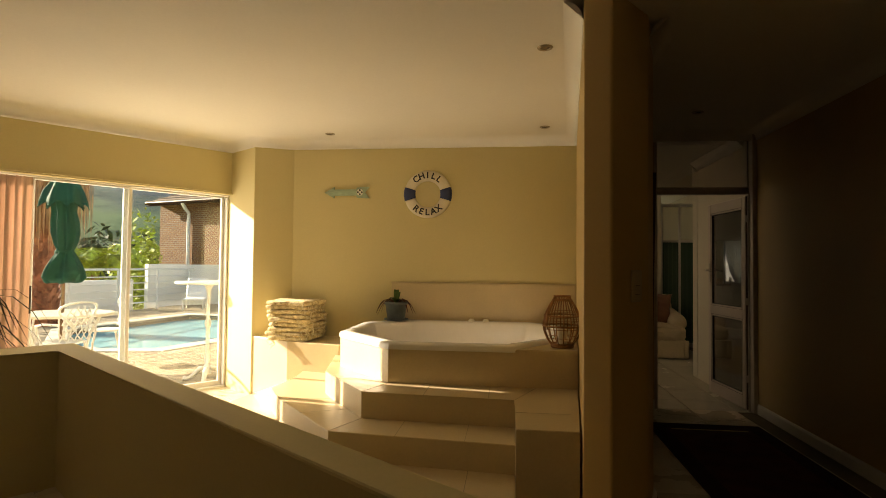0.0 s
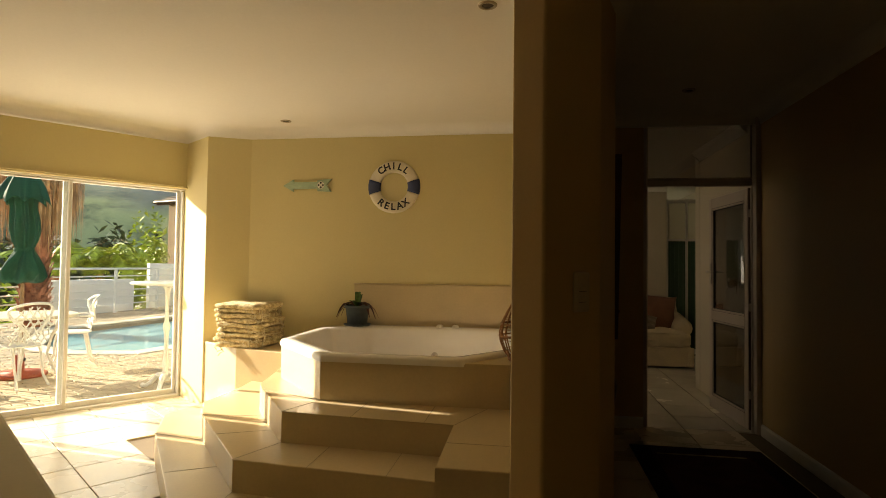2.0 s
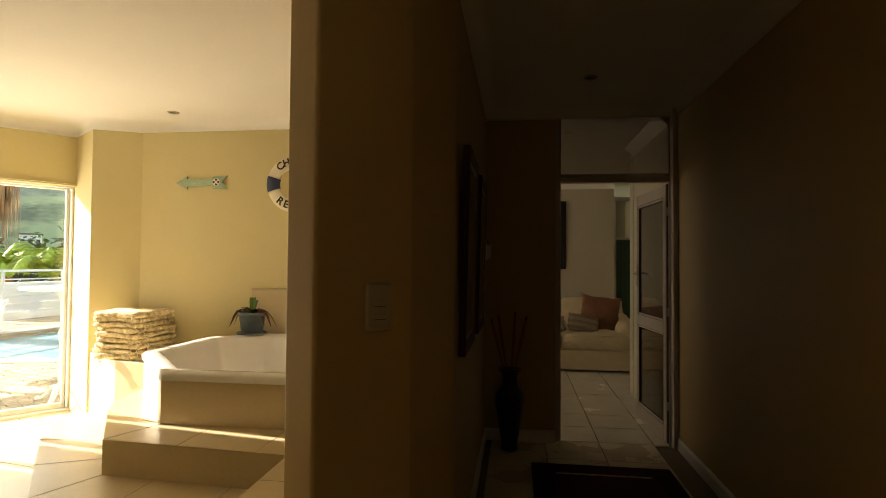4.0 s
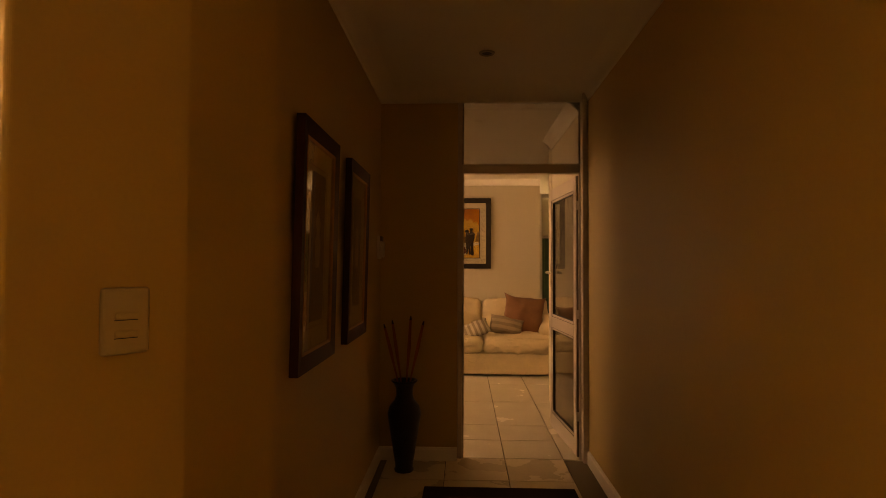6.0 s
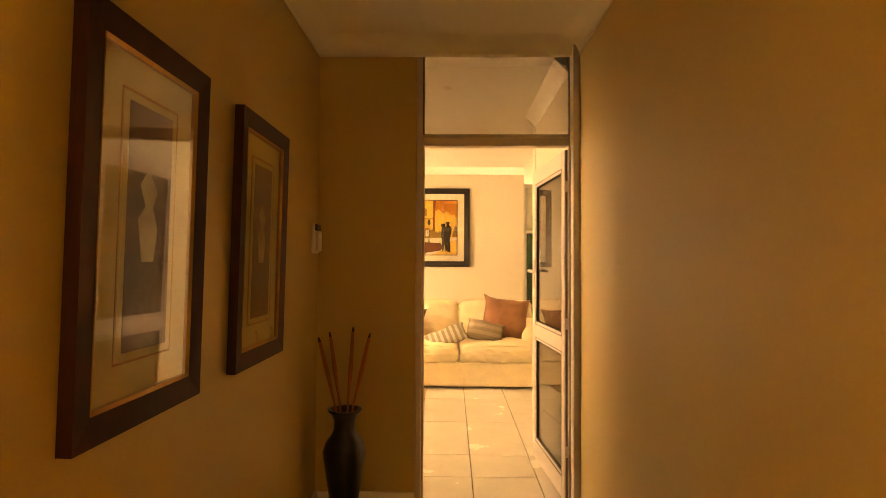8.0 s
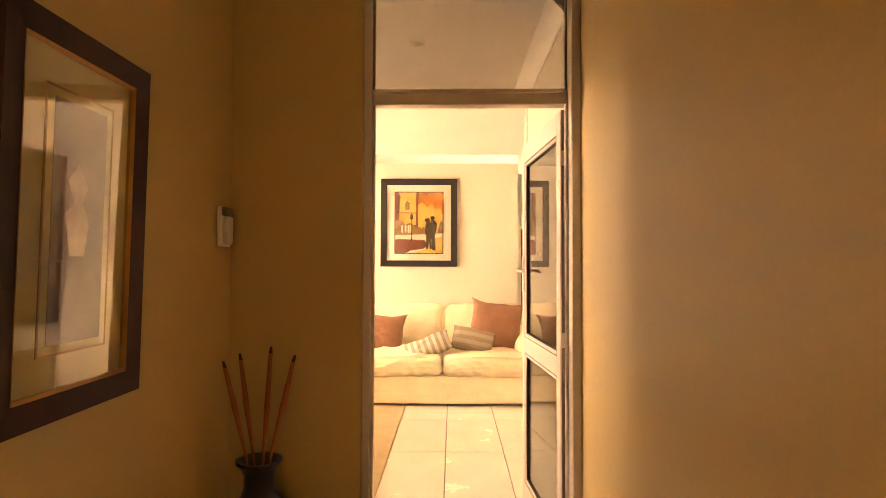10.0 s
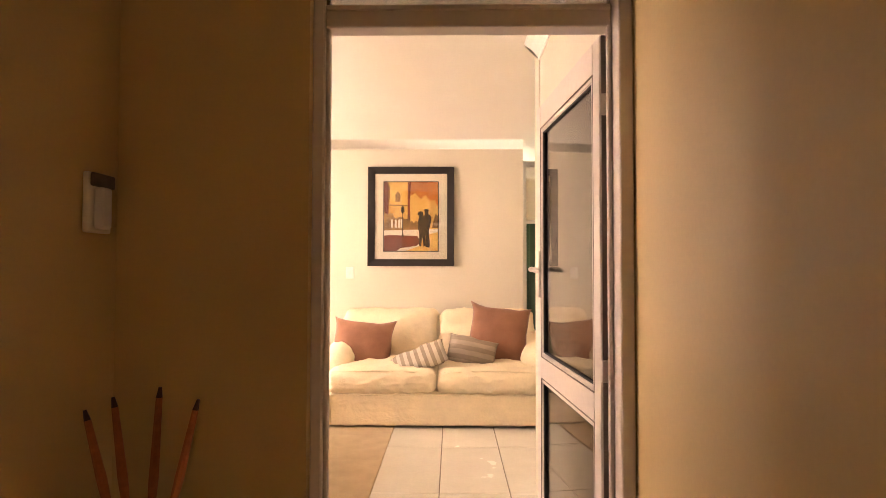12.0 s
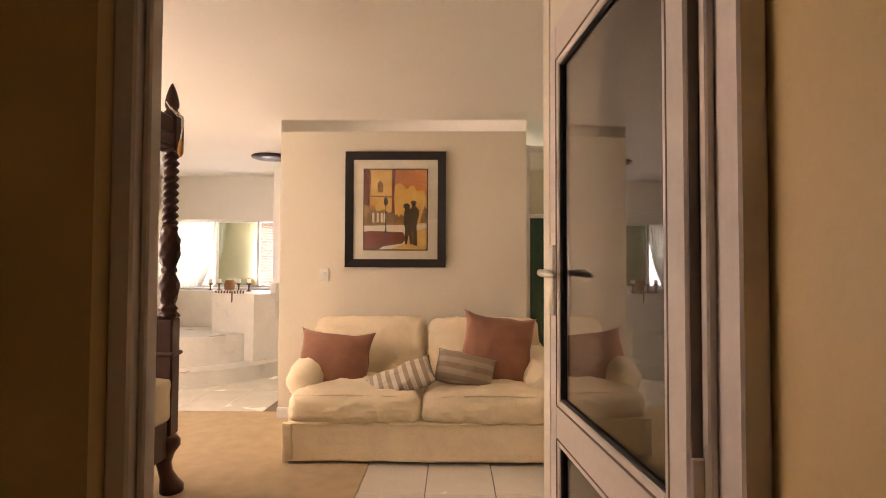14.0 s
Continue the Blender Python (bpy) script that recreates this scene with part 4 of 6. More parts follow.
# life ring with its writing
M_RING = mat("ring_white", (0.78, 0.71, 0.55), 0.6, var=0.08, big=6, fine=120, bump=0.1)
M_RINGBLUE = mat("ring_blue", (0.04, 0.055, 0.14), 0.6, var=0.15, big=6, fine=120, bump=0.1)
ring = thing("life_ring", pose(-0.243, 7.19, 2.052), "white and navy wall life ring reading CHILL RELAX", "life ring")
RO, RI = .243, .132


def ring_arc(a0, a1, grow, material, name):
    bm = bmesh.new()
    n, rows = max(4, int((a1 - a0) / 6)), []
    mid, half = (RO + RI) / 2, (RO - RI) / 2 + grow
    for i in range(n + 1):
        a = radians(a0 + (a1 - a0) * i / n)
        row = []
        for k in range(9):
            b = math.pi * k / 8
            r, d = mid + half * math.cos(b), (.028 + grow) * math.sin(b) ** .7
            row.append(bm.verts.new((r * math.cos(a), -d - .001, r * math.sin(a))))
        rows.append(row)
    for a, b in zip(rows, rows[1:]):
        for k in range(8):
            bm.faces.new((a[k], a[k + 1], b[k + 1], b[k]))
        bm.faces.new((a[8], a[0], b[0], b[8]))
    bm.faces.new(rows[0])
    bm.faces.new(rows[-1][::-1])
    part(name, bm, material, ring, "", True)


ring_arc(17, 163, 0, M_RING, "ring_segment")
ring_arc(197, 343, 0, M_RING, "ring_segment")
ring_arc(-17, 17, .004, M_RINGBLUE, "blue_band")
ring_arc(163, 197, .004, M_RINGBLUE, "blue_band")


def letter(ch, size, m, parent, material):
    cu = bpy.data.curves.new("letter", "FONT")
    cu.body, cu.size, cu.align_x, cu.align_y, cu.extrude, cu.offset = ch, size, "CENTER", "CENTER", .0015, .0022
    tmp = new("letter", cu)
    me = bpy.data.meshes.new_from_object(tmp)
    bpy.data.objects.remove(tmp)
    bpy.data.curves.remove(cu)
    me.materials.clear()
    me.materials.append(material)
    ob = new("letter", me)
    ob.parent = parent
    ob.matrix_basis = m
    return ob


for word, mid_a, step, flip in (("CHILL", 90, -19, 0), ("RELAX", 270, 19, 180)):
    for i, ch in enumerate(word):
        a = mid_a + step * (i - 2)
        rr = .1875
        letter(ch, .088, pose(rr * math.cos(radians(a)), -.0305, rr * math.sin(radians(a)), 90, 0, 0) @ pose(0, 0, 0, 0, 0, a - 90 + flip), ring, M_BLACKPAINT)

# recessed ceiling lamps, switched off
M_LAMPRIM = mat("lamp_rim", (0.42, 0.36, 0.26), 0.35, 0.6, var=0.1)
M_LAMPDARK = mat("lamp_bulb", (0.12, 0.10, 0.08), 0.2, var=0.1)


def downlight(x, y):
    ob = thing("ceiling_downlight", pose(x, y, CEIL), "small round recessed downlight with a metal rim", "downlight", "recessed ceiling lamps")
    part("rim", lathe(bmesh.new(), [(.030, -.001), (.032, -.008), (.044, -.007), (.048, -.001)], 22, None, False), M_LAMPRIM, ob, "", True)
    part("bulb", lathe(bmesh.new(), [(.031, -.001), (.028, -.003), (.008, -.0035)], 16), M_LAMPDARK, ob)


for x, y in ((-1.184, 6.905), (0.90, 6.79), (0.785, 4.90), (2.123, 6.392)):
    downlight(x, y)

# fabric blind drawn aside, and the indoor palm
M_BLIND = mat("blind_fabric", (0.62, 0.46, 0.36), 0.85, var=0.12, big=5, fine=140, bump=0.1, stretch=(1, 1, .1))
bn, bl = M_BLIND.node_tree.nodes, M_BLIND.node_tree.links
tr, bx = bn.new("ShaderNodeBsdfTranslucent"), bn.new("ShaderNodeMixShader")
bl.new(bn["Principled BSDF"].inputs["Base Color"].links[0].from_socket, tr.inputs["Color"])
bx.inputs[0].default_value = 0.45
bl.new(bn["Principled BSDF"].outputs[0], bx.inputs[1])
bl.new(tr.outputs[0], bx.inputs[2])
bl.new(bx.outputs[0], bn["Material Output"].inputs["Surface"])
blind = thing("vertical_blind", pose(0, 0, 0), "peach fabric vertical blind drawn to the side", "blind")
for i in range(31):
    s0, tw = 1.80 + .057 * i, radians(34 + 9 * math.sin(i * 1.7))
    ca, sa = math.cos(tw) * .045, math.sin(tw) * .045
    bm = bmesh.new()
    pts = [win(s0 + (u * ca), -.045 - u * sa + .004 * (1 - u * u)) for u in (-1, -.4, .4, 1)]
    pts += [win(s0 + (u * ca) + .0012, -.0462 - u * sa + .004 * (1 - u * u)) for u in (1, .4, -.4, -1)]
    part("slat", prism(bm, pts, .03, 2.043), M_BLIND, blind)
palm_in = thing("indoor_palm", pose(-2.95, 4.75, 0), "indoor palm with thin arching leaves in a dark pot", "plant")
part("pot", lathe(bmesh.new(), [(.14, 0), (.16, .02), (.20, .32), (.215, .33), (.215, .36), (.19, .36), (.18, .33)], 20, None, False), M_POT, palm_in, "", True)
part("soil", lathe(bmesh.new(), [(.185, .32), (.1, .325), (.02, .33)], 14), M_SOIL, palm_in)
M_PALMIN = mat("indoor_palm_leaf", (0.045, 0.045, 0.018), 0.6, var=0.3, big=8)
part("stem", tubed([(0, 0, .32), (.02, 0, .6), (.01, .02, .95)], [.03, .024, .02], 8), M_WICKER, palm_in)
for i in range(34):
    r_ = random.Random(400 + i)
    a, l, up = r_.uniform(0, 2 * math.pi), r_.uniform(.45, .62), r_.uniform(.0, .45)
    pts = [(l * t * math.cos(a), l * t * math.sin(a), .93 + up * math.sin(t * 2.0) - .42 * t ** 2.2) for t in (0, .2, .4, .6, .8, 1)]
    part("leaf", blade(bmesh.new(), pts, .011), M_PALMIN, palm_in)

# ---- hall ----
M_HALLMOUNT = mat("straw_mount", (0.62, 0.49, 0.24), 0.85, var=0.04, fine=120, bump=0.01)
M_ART1 = ink("print_sepia", (0.20, 0.10, 0.05), (0.05, 0.02, 0.012), 6)
M_ART2 = ink("print_pale", (0.62, 0.48, 0.30), (0.30, 0.18, 0.08), 12)
for y0, y1 in ((5.02, 5.56), (5.825, 6.35)):
    pc = thing("framed_print", pose(1.4055, (y0 + y1) / 2, 1.437, 1.1, 0, 90), "tall print in a wide dark mahogany frame with cream mount", "picture", "pair of hall pictures")
    w, h = y1 - y0, .91
    frame_bars(pc, w, h, .062, .032, M_FRAMEWOOD)
    frame_bars(pc, w - .122, h - .122, .009, .027, M_GOLD)
    part("mount", boxed((-w / 2 + .06, -.012, -h / 2 + .06), (w / 2 - .06, -.004, h / 2 - .06)), M_HALLMOUNT, pc, "cream mount")
    frame_bars(pc, .245, .62, .010, .0146, M_GOLD)
    part("inner_mount", boxed((-.1165, -.0142, -.304), (.1165, -.0122, .304)), M_HALLMOUNT, pc)
    flat(pc, "printed_panel", [(-.095, -.285), (.095, -.285), (.095, .285), (-.095, .285)], -.0146, M_ART1)
    flat(pc, "printed_vase", [(-.03, -.08), (.02, -.08), (.035, 0), (.01, .05), (.03, .09), (-.01, .14), (-.045, .10), (-.02, .05), (-.05, .02)], -.0162, M_ART2)
    g = part("pane", boxed((-w / 2 + .06, -.0215, -h / 2 + .06), (w / 2 - .06, -.0205, h / 2 - .06)), M_PICGLASS, pc)
    g.visible_shadow = False
M_CAP = mat("grey_plastic", (0.14, 0.10, 0.075), 0.45, var=0.1)
com = thing("intercom", pose(1.396, 6.985, 1.495, 0, 0, 90), "white wall intercom handset with a dark cap", "intercom")
part("back_plate", boxed((-.05, -.018, -.085), (.05, 0, .075), .006, 2), M_PLASTIC, com)
part("handset", boxed((-.034, -.045, -.075), (.012, -.018, .035), .008, 2), M_PLASTIC, com)
part("cap", boxed((-.048, -.030, .036), (.048, -.018, .073), .006, 2), M_CAP, com, "dark top cap")
# wall switch on the end of the divider
M_SWITCH = mat("ivory_plastic", (0.56, 0.47, 0.30), 0.5, var=0.05)
sw = thing("light_switch", pose(1.196, 4.414, 1.235, 0, 0, math.degrees(math.atan2(.304, .233))), "ivory light switch plate with two small rockers", "switch")
part("plate", boxed((-.054, -.012, -.078), (.054, 0.004, .078), .010, 3), M_SWITCH, sw)
for z in (-.030, .012):
    part("rocker", boxed((-.026, -.0145, z - .008), (.026, -.011, z + .008), .002, 1), M_SWITCH, sw)
    part("rocker_gap", boxed((-.026, -.0128, z - .0105), (.026, -.0118, z - .0085)), M_SEAL, sw)
# vase with reeds
vase = thing("floor_vase", pose(1.595, 6.885, 0), "dark glazed floor vase holding dried reeds", "vase")
part("body", lathe(bmesh.new(), [(.062, 0), (.066, .012), (.058, .03), (.062, .06), (.095, .26), (.108, .345), (.112, .385), (.098, .43), (.066, .47), (.056, .50), (.056, .545), (.072, .578), (.088, .592), (.088, .600), (.072, .598), (.05, .57)], 28, None, False), M_VASE, vase, "", True)
for i, (a, dx, dy, top) in enumerate(((.01, -.125, -.01, .945), (.02, -.085, .02, .97), (0, .035, .0, 1.0), (-.02, .118, .02, .965))):
    pts = [(a * .5, 0, .25), (a * .5 + dx * .45, dy * .5, .62), (a * .5 + dx * .8, dy * .8, .80), (a * .5 + dx * 1.1, dy, top)]
    part("reed", tubed(pts, [.004, .0055, .012, .008], 8), M_REED, vase)
    part("reed_tip", tubed([pts[-1], (pts[-1][0] + dx * .06, pts[-1][1], pts[-1][2] + .025)], [.008, .004], 8), M_DARKWOOD, vase)
# hall rug
rug = thing("hall_rug", pose(2.21, 5.35, 0), "dark red hall rug with a darker border on tiles", "rug")
part("border", boxed((-.46, -1.25, 0.001), (.46, 1.25, .010), .004), M_RUG2, rug)
part("field", boxed((-.33, -1.10, 0.0102), (.33, 1.10, .013), .002), M_RUG, rug)
for x, y, w, h in ((0, 1.06, .30, .012), (0, -1.06, .30, .012)):
    part("woven_band", boxed((x - w, y - h, .0132), (x + w, y + h, .0142)), M_CUSH, rug)

# ---- bedroom ----
bsw = thing("light_switch", pose(1.308, 11.24, 1.252), "white single light switch plate", "switch")
part("plate", boxed((-.041, -.010, -.06), (.041, 0.002, .06), .005, 2), M_PLASTIC, bsw)
part("rocker", boxed((-.012, -.015, -.022), (.012, -.009, .022), .003, 1), M_PLASTIC, bsw)

M_SHEET = mat("bed_cover", (0.72, 0.60, 0.42), 0.9, var=0.08, big=4, fine=200, bump=0.15, sheen=0.2)
bed = thing("four_poster_bed", pose(0.765, 9.60, 0), "dark carved mahogany four-poster bed with cream cover", "bed")


def bed_post(x, y):
    bm = bmesh.new()
    rows = []
    # carved foot
    for z, dx, r in ((0.0, .035, .052), (.015, .04, .066), (.05, .04, .066), (.085, .024, .05), (.13, .002, .041), (.18, -.010, .044), (.23, -.006, .056), (.275, .012, .070), (.31, .012, .070), (.34, 0, .056)):
        rows.append([bm.verts.new((x + dx + r * math.cos(a), y + r * math.sin(a), z)) for a in (2 * math.pi * k / 16 for k in range(16))])
    for a, b in zip(rows, rows[1:]):
        for k in range(16):
            bm.faces.new((a[k], a[(k + 1) % 16], b[(k + 1) % 16], b[k]))
    bm.faces.new(rows[0][::-1])
    bm.faces.new(rows[-1])
    foot = part("post_foot", bm, M_DARKWOOD, bed, "carved cabriole foot", True)
    part("post_block", boxed((x - .05, y - .05, .34), (x + .05, y + .05, 1.02), .008), M_DARKWOOD, bed)
    part("post_collar", boxed((x - .064, y - .064, .80), (x + .064, y + .064, .825), .008), M_DARKWOOD, bed)
    lower = [(.052, 1.02), (.058, 1.035), (.044, 1.06), (.05, 1.075), (.036, 1.10), (.046, 1.14), (.056, 1.19), (.052, 1.24), (.036, 1.28), (.042, 1.30), (.036, 1.32), (.05, 1.36), (.058, 1.42), (.054, 1.48), (.04, 1.53), (.046, 1.55), (.034, 1.57)]
    bm = lathe(bmesh.new(), [(lower[0][0], lower[0][1])] + [(ra + (rb - ra) * q / 4, za + (zb - za) * q / 4) for (ra, za), (rb, zb) in zip(lower, lower[1:]) for q in range(1, 5)], 28)
    for v in bm.verts:
        # carved acanthus leaves on the bulbs
        a, r = math.atan2(v.co.y, v.co.x), math.hypot(v.co.x, v.co.y)
        g = 1.06 + .11 * math.cos(7 * a) * math.cos(v.co.z * 70) * min(1, max(0, (r - .034) / .012))
        v.co.x, v.co.y = v.co.x * g, v.co.y * g
    bmesh.ops.translate(bm, verts=bm.verts, vec=(x, y, 0))
    part("turned_shaft", bm, M_DARKWOOD, bed, "turned shaft carved with leaves", True)
    bm = bmesh.new()
    rows = []
    for i in range(45):
        z = 1.57 + .43 * i / 44
        rows.append([bm.verts.new((x + (.038 + .010 * math.cos(3 * (a - i * .46))) * math.cos(a), y + (.038 + .010 * math.cos(3 * (a - i * .46))) * math.sin(a), z)) for a in (2 * math.pi * k / 24 for k in range(24))])
    for a, b in zip(rows, rows[1:]):
        for k in range(24):
            bm.faces.new((a[k], a[(k + 1) % 24], b[(k + 1) % 24], b[k]))
    part("twisted_shaft", bm, M_DARKWOOD, bed, "spiral carved shaft", True)
    part("post_capital", boxed((x - .052, y - .052, 2.0), (x + .052, y + .052, 2.215), .008), M_DARKWOOD, bed)
    part("finial", lathe(bmesh.new(), [(.036, 2.215), (.045, 2.235), (.03, 2.255), (.04, 2.275), (.04, 2.30), (.032, 2.34), (.018, 2.385), (.004, 2.415)], 16, pose(x, y, 0)), M_DARKWOOD, bed, "", True)


for x, y in ((0, 0), (0, -1.62), (-2.05, 0), (-2.05, -1.62)):
    bed_post(x, y)
for lo, hi in (((-.04, -1.57, 2.10), (.04, -.05, 2.20)), ((-2.0, -.04, 2.10), (-.05, .04, 2.20)), ((-2.0, -1.66, 2.10), (-.05, -1.58, 2.20)), ((-2.09, -1.57, 2.10), (-2.01, -.05, 2.20)),
               ((-.035, -1.57, 2.015), (.035, -.05, 2.04)), ((-2.0, -.035, 2.015), (-.05, .035, 2.04))):
    part("canopy_rail", boxed(lo, hi, .01), M_DARKWOOD, bed)
for lo, hi in (((-.035, -1.57, .22), (.035, -.05, .52)), ((-2.0, -.035, .22), (-.05, .035, .50)), ((-2.0, -1.655, .22), (-.05, -1.585, .50)), ((-2.085, -1.57, .22), (-2.015, -.05, 1.25))):
    part("bed_rail", boxed(lo, hi, .008), M_DARKWOOD, bed)
part("mattress", soft_box((-1.98, -1.58, .36), (-.03, -.04, .66), .06, (0, 0, .02), 8, .008, 3), M_SHEET, bed, "cream covered mattress", True)
part("cover", soft_box((-1.2, -1.64, .42), (.055, .045, .695), .045, (0, 0, .015), 10, .016, 5), M_SHEET, bed, "cream bed cover folded over the foot", True)
M_CORD = mat("white_cord", (0.72, 0.68, 0.60), 0.8, var=0.1)
M_AMBER = mat("amber_tassel", (0.55, 0.26, 0.05), 0.6, var=0.2)
tas = thing("hanging_tassel", pose(0.825, 9.55, 2.19), "white cord with an amber tassel hung on the bedpost", "tassel")
part("cord", tubed([(-.07, .0, .10), (-.04, -.01, .06), (.0, 0, .03), (.03, 0, .01), (.033, 0, -.04), (.02, 0, -.12)], .005, 6), M_CORD, tas)
part("cord", tubed([(-.05, .02, .075), (-.01, .01, .02), (.025, 0, .005), (.028, 0, -.06), (.02, 0, -.13)], .004, 6), M_CORD, tas)
part("tassel", lathe(bmesh.new(), [(.004, -.12), (.010, -.135), (.016, -.17), (.016, -.205), (.006, -.225)], 10, pose(.02, 0, 0)), M_AMBER, tas, "", True)

# mirrored wardrobe in the dressing corner
M_MIRROR = mat("mirror", (0.80, 0.86, 0.80), 0.03, 1.0, var=0.01, bump=0.0)
# Greens painted in for what the lower mirror panes reflect.
M_GREENREFLECTION = mat("green_glass", (0.06, 0.125, 0.08), 0.12, var=0.1, bump=0.0)
M_REFLECTBAR = mat("dark_green_bar", (0.03, 0.10, 0.05), 0.4, var=0.1, bump=0.0)
ward = thing("mirrored_wardrobe", pose(3.085, 11.30, 0), "wardrobe with mirror doors and pale metal frames", "wardrobe")
part("carcass", boxed((.03, .05, .02), (.63, .60, 2.42), .004), M_WHITE, ward)
for a, b in ((.045, .30), (.335, .61)):
    part("mirror_pane", boxed((a, .035, 1.80), (b, .048, 2.36), .002), M_MIRROR, ward, "mirror pane")
    part("green_pane", boxed((a, .036, .10), (b, .048, 1.765), .002), M_GREENREFLECTION, ward, "mirror pane with its green reflection painted in")
    for k in range(4):
        x = a + (b - a) * (k + .5) / 4
        part("glazing_bar", boxed((x - .006, .030, .10), (x + .006, .0365, 1.765), .002), M_REFLECTBAR, ward)
for a, b in ((.0, .045), (.30, .335)):
    part("door_stile", boxed((a, .02, .02), (b, .06, 2.42), .003), M_ALU, ward)
for z in (.06, 1.765, 2.36):
    part("door_rail", boxed((.045, .025, z), (.63, .05, z + .035), .003), M_ALU, ward)

# ---- bathroom beyond ----
M_BATHTILE = mat("white_mosaic", (0.74, 0.72, 0.66), 0.3, var=0.05, big=4, fine=30, bump=0.05)
M_FROST = mat("greenish_mirror_glass", (0.52, 0.60, 0.46), 0.16, 0.9, var=0.04, bump=0.0)
platform = thing("bath_platform", pose(0, 0, 0), "white tiled curved bath platform with two steps", "bath platform")


def sector(cx, cy, r, a0, a1, z0, z1, bevel=.008):
    pts = [(cx + r * math.cos(radians(a0 + (a1 - a0) * i / 24)), cy + r * math.sin(radians(a0 + (a1 - a0) * i / 24))) for i in range(25)]
    return prismed(pts + [(cx, cy)], z0, z1, bevel)


part("lower_step", sector(-1.30, 13.85, 1.75, -105, 5, 0, .17), M_BATHTILE, platform)
part("upper_step", sector(-1.30, 13.85, 1.38, -108, 5, .17, .50), M_BATHTILE, platform)
part("back_ledge", boxed((-1.74, 13.95, 0), (-.62, 14.28, .99), .008), M_BATHTILE, platform)
part("corner_block", prismed([(-.60, 13.35), (.02, 13.10), (.30, 13.45), (.1, 14.28), (-.60, 14.28)], 0, .985, .008), M_BATHTILE, platform)
bwin = thing("window_2", pose(0, 0, 0), "wide bathroom window beside a greenish mirror pane", "window", "", "structure")
for x0, x1 in ((-1.7, -1.66), (-1.0, -.96), (-.40, -.36), (-.16, -.12)):
    part("window_frame", boxed((x0, BY + .06, 1.02), (x1, BY + .11, 1.99), .003), M_ALU, bwin)
for z0, z1 in ((1.02, 1.05), (1.96, 1.99)):
    part("window_frame", boxed((-1.66, BY + .06, z0), (-.16, BY + .11, z1), .003), M_ALU, bwin)
part("window_sill", boxed((-1.72, BY - .05, 1.0), (-.10, BY + .06, 1.02), .004), M_WHITE, bwin)
for x0, x1, mt in ((-1.66, -1.0, M_GLASS), (-.96, -.40, M_FROST), (-.36, -.16, M_GLASS)):
    g = part("pane", boxed((x0, BY + .08, 1.05), (x1, BY + .086, 1.96)), mt, bwin)
    g.visible_shadow = False
M_SHEER = bpy.data.materials.new("sheer_fabric")
M_SHEER.use_nodes = True
n_, l_ = M_SHEER.node_tree.nodes, M_SHEER.node_tree.links
n_.remove(n_["Principled BSDF"])
d_, t_, x_ = n_.new("ShaderNodeBsdfDiffuse"), n_.new("ShaderNodeBsdfTranslucent"), n_.new("ShaderNodeMixShader")
d_.inputs["Color"].default_value = t_.inputs["Color"].default_value = (0.62, 0.60, 0.53, 1)
x_.inputs[0].default_value = 0.65
l_.new(d_.outputs[0], x_.inputs[1])
l_.new(t_.outputs[0], x_.inputs[2])
l_.new(x_.outputs[0], n_["Material Output"].inputs["Surface"])
cur = thing("sheer_curtain", pose(0, 0, 0), "sheer white gathered curtain at the bathroom window", "curtain")
bm = bmesh.new()
rows = []
for j in range(13):
    z = 1.03 + .93 * j / 12
    rows.append([bm.verts.new((-1.68 + .76 * i / 150 - .25 * (1 - (j / 12)) ** 2 * (i / 150) ** 3, BY - .03 + .028 * math.sin(i * .62) + .006 * math.sin(i * 1.7 + j * .4), z)) for i in range(151)])
for a, b in zip(rows, rows[1:]):
    for i in range(150):
        bm.faces.new((a[i], a[i + 1], b[i + 1], b[i]))
part("cloth", bm, M_SHEER, cur, "", True)
# Curtain out of view, added to keep direct sun out of the bedroom.
bcur = thing("drawn_curtain", pose(0, 0, 0), "unseen curtain added to soften sun at the assumed bedroom window", "curtain")
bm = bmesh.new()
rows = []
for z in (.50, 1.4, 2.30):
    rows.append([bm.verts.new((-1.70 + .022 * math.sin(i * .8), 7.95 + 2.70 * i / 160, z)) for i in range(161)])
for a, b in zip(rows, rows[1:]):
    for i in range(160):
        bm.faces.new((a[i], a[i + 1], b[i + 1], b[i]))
# Darker cloth, so the added curtain passes less light.
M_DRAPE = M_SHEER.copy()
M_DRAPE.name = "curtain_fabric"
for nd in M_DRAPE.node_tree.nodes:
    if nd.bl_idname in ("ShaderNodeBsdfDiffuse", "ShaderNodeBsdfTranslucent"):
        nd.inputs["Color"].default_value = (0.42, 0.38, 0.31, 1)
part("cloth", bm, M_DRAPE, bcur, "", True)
M_JAR = mat("dark_candle_glass", (0.10, 0.09, 0.07), 0.25, var=0.2)
for x, y, h in ((-.93, 14.05, .10), (-.83, 14.10, .10), (-.42, 13.75, .11), (-.30, 13.80, .11)):
    ob = thing("candle_holder", pose(x, y, .987), "dark candle holder with a pale candle", "candle", "bathroom candles")
    part("stand", lathe(bmesh.new(), [(.035, 0), (.035, .008), (.010, .02), (.012, h - .02), (.032, h - .01), (.032, h)], 14), M_JAR, ob, "", True)
    part("candle", lathe(bmesh.new(), [(.028, h), (.028, h + .055), (.02, h + .06)], 14), M_CANDLE, ob, "", True)
bsk = thing("toiletry_jar", pose(-.62, 13.95, .987), "brown wicker jar on the bath ledge", "jar")
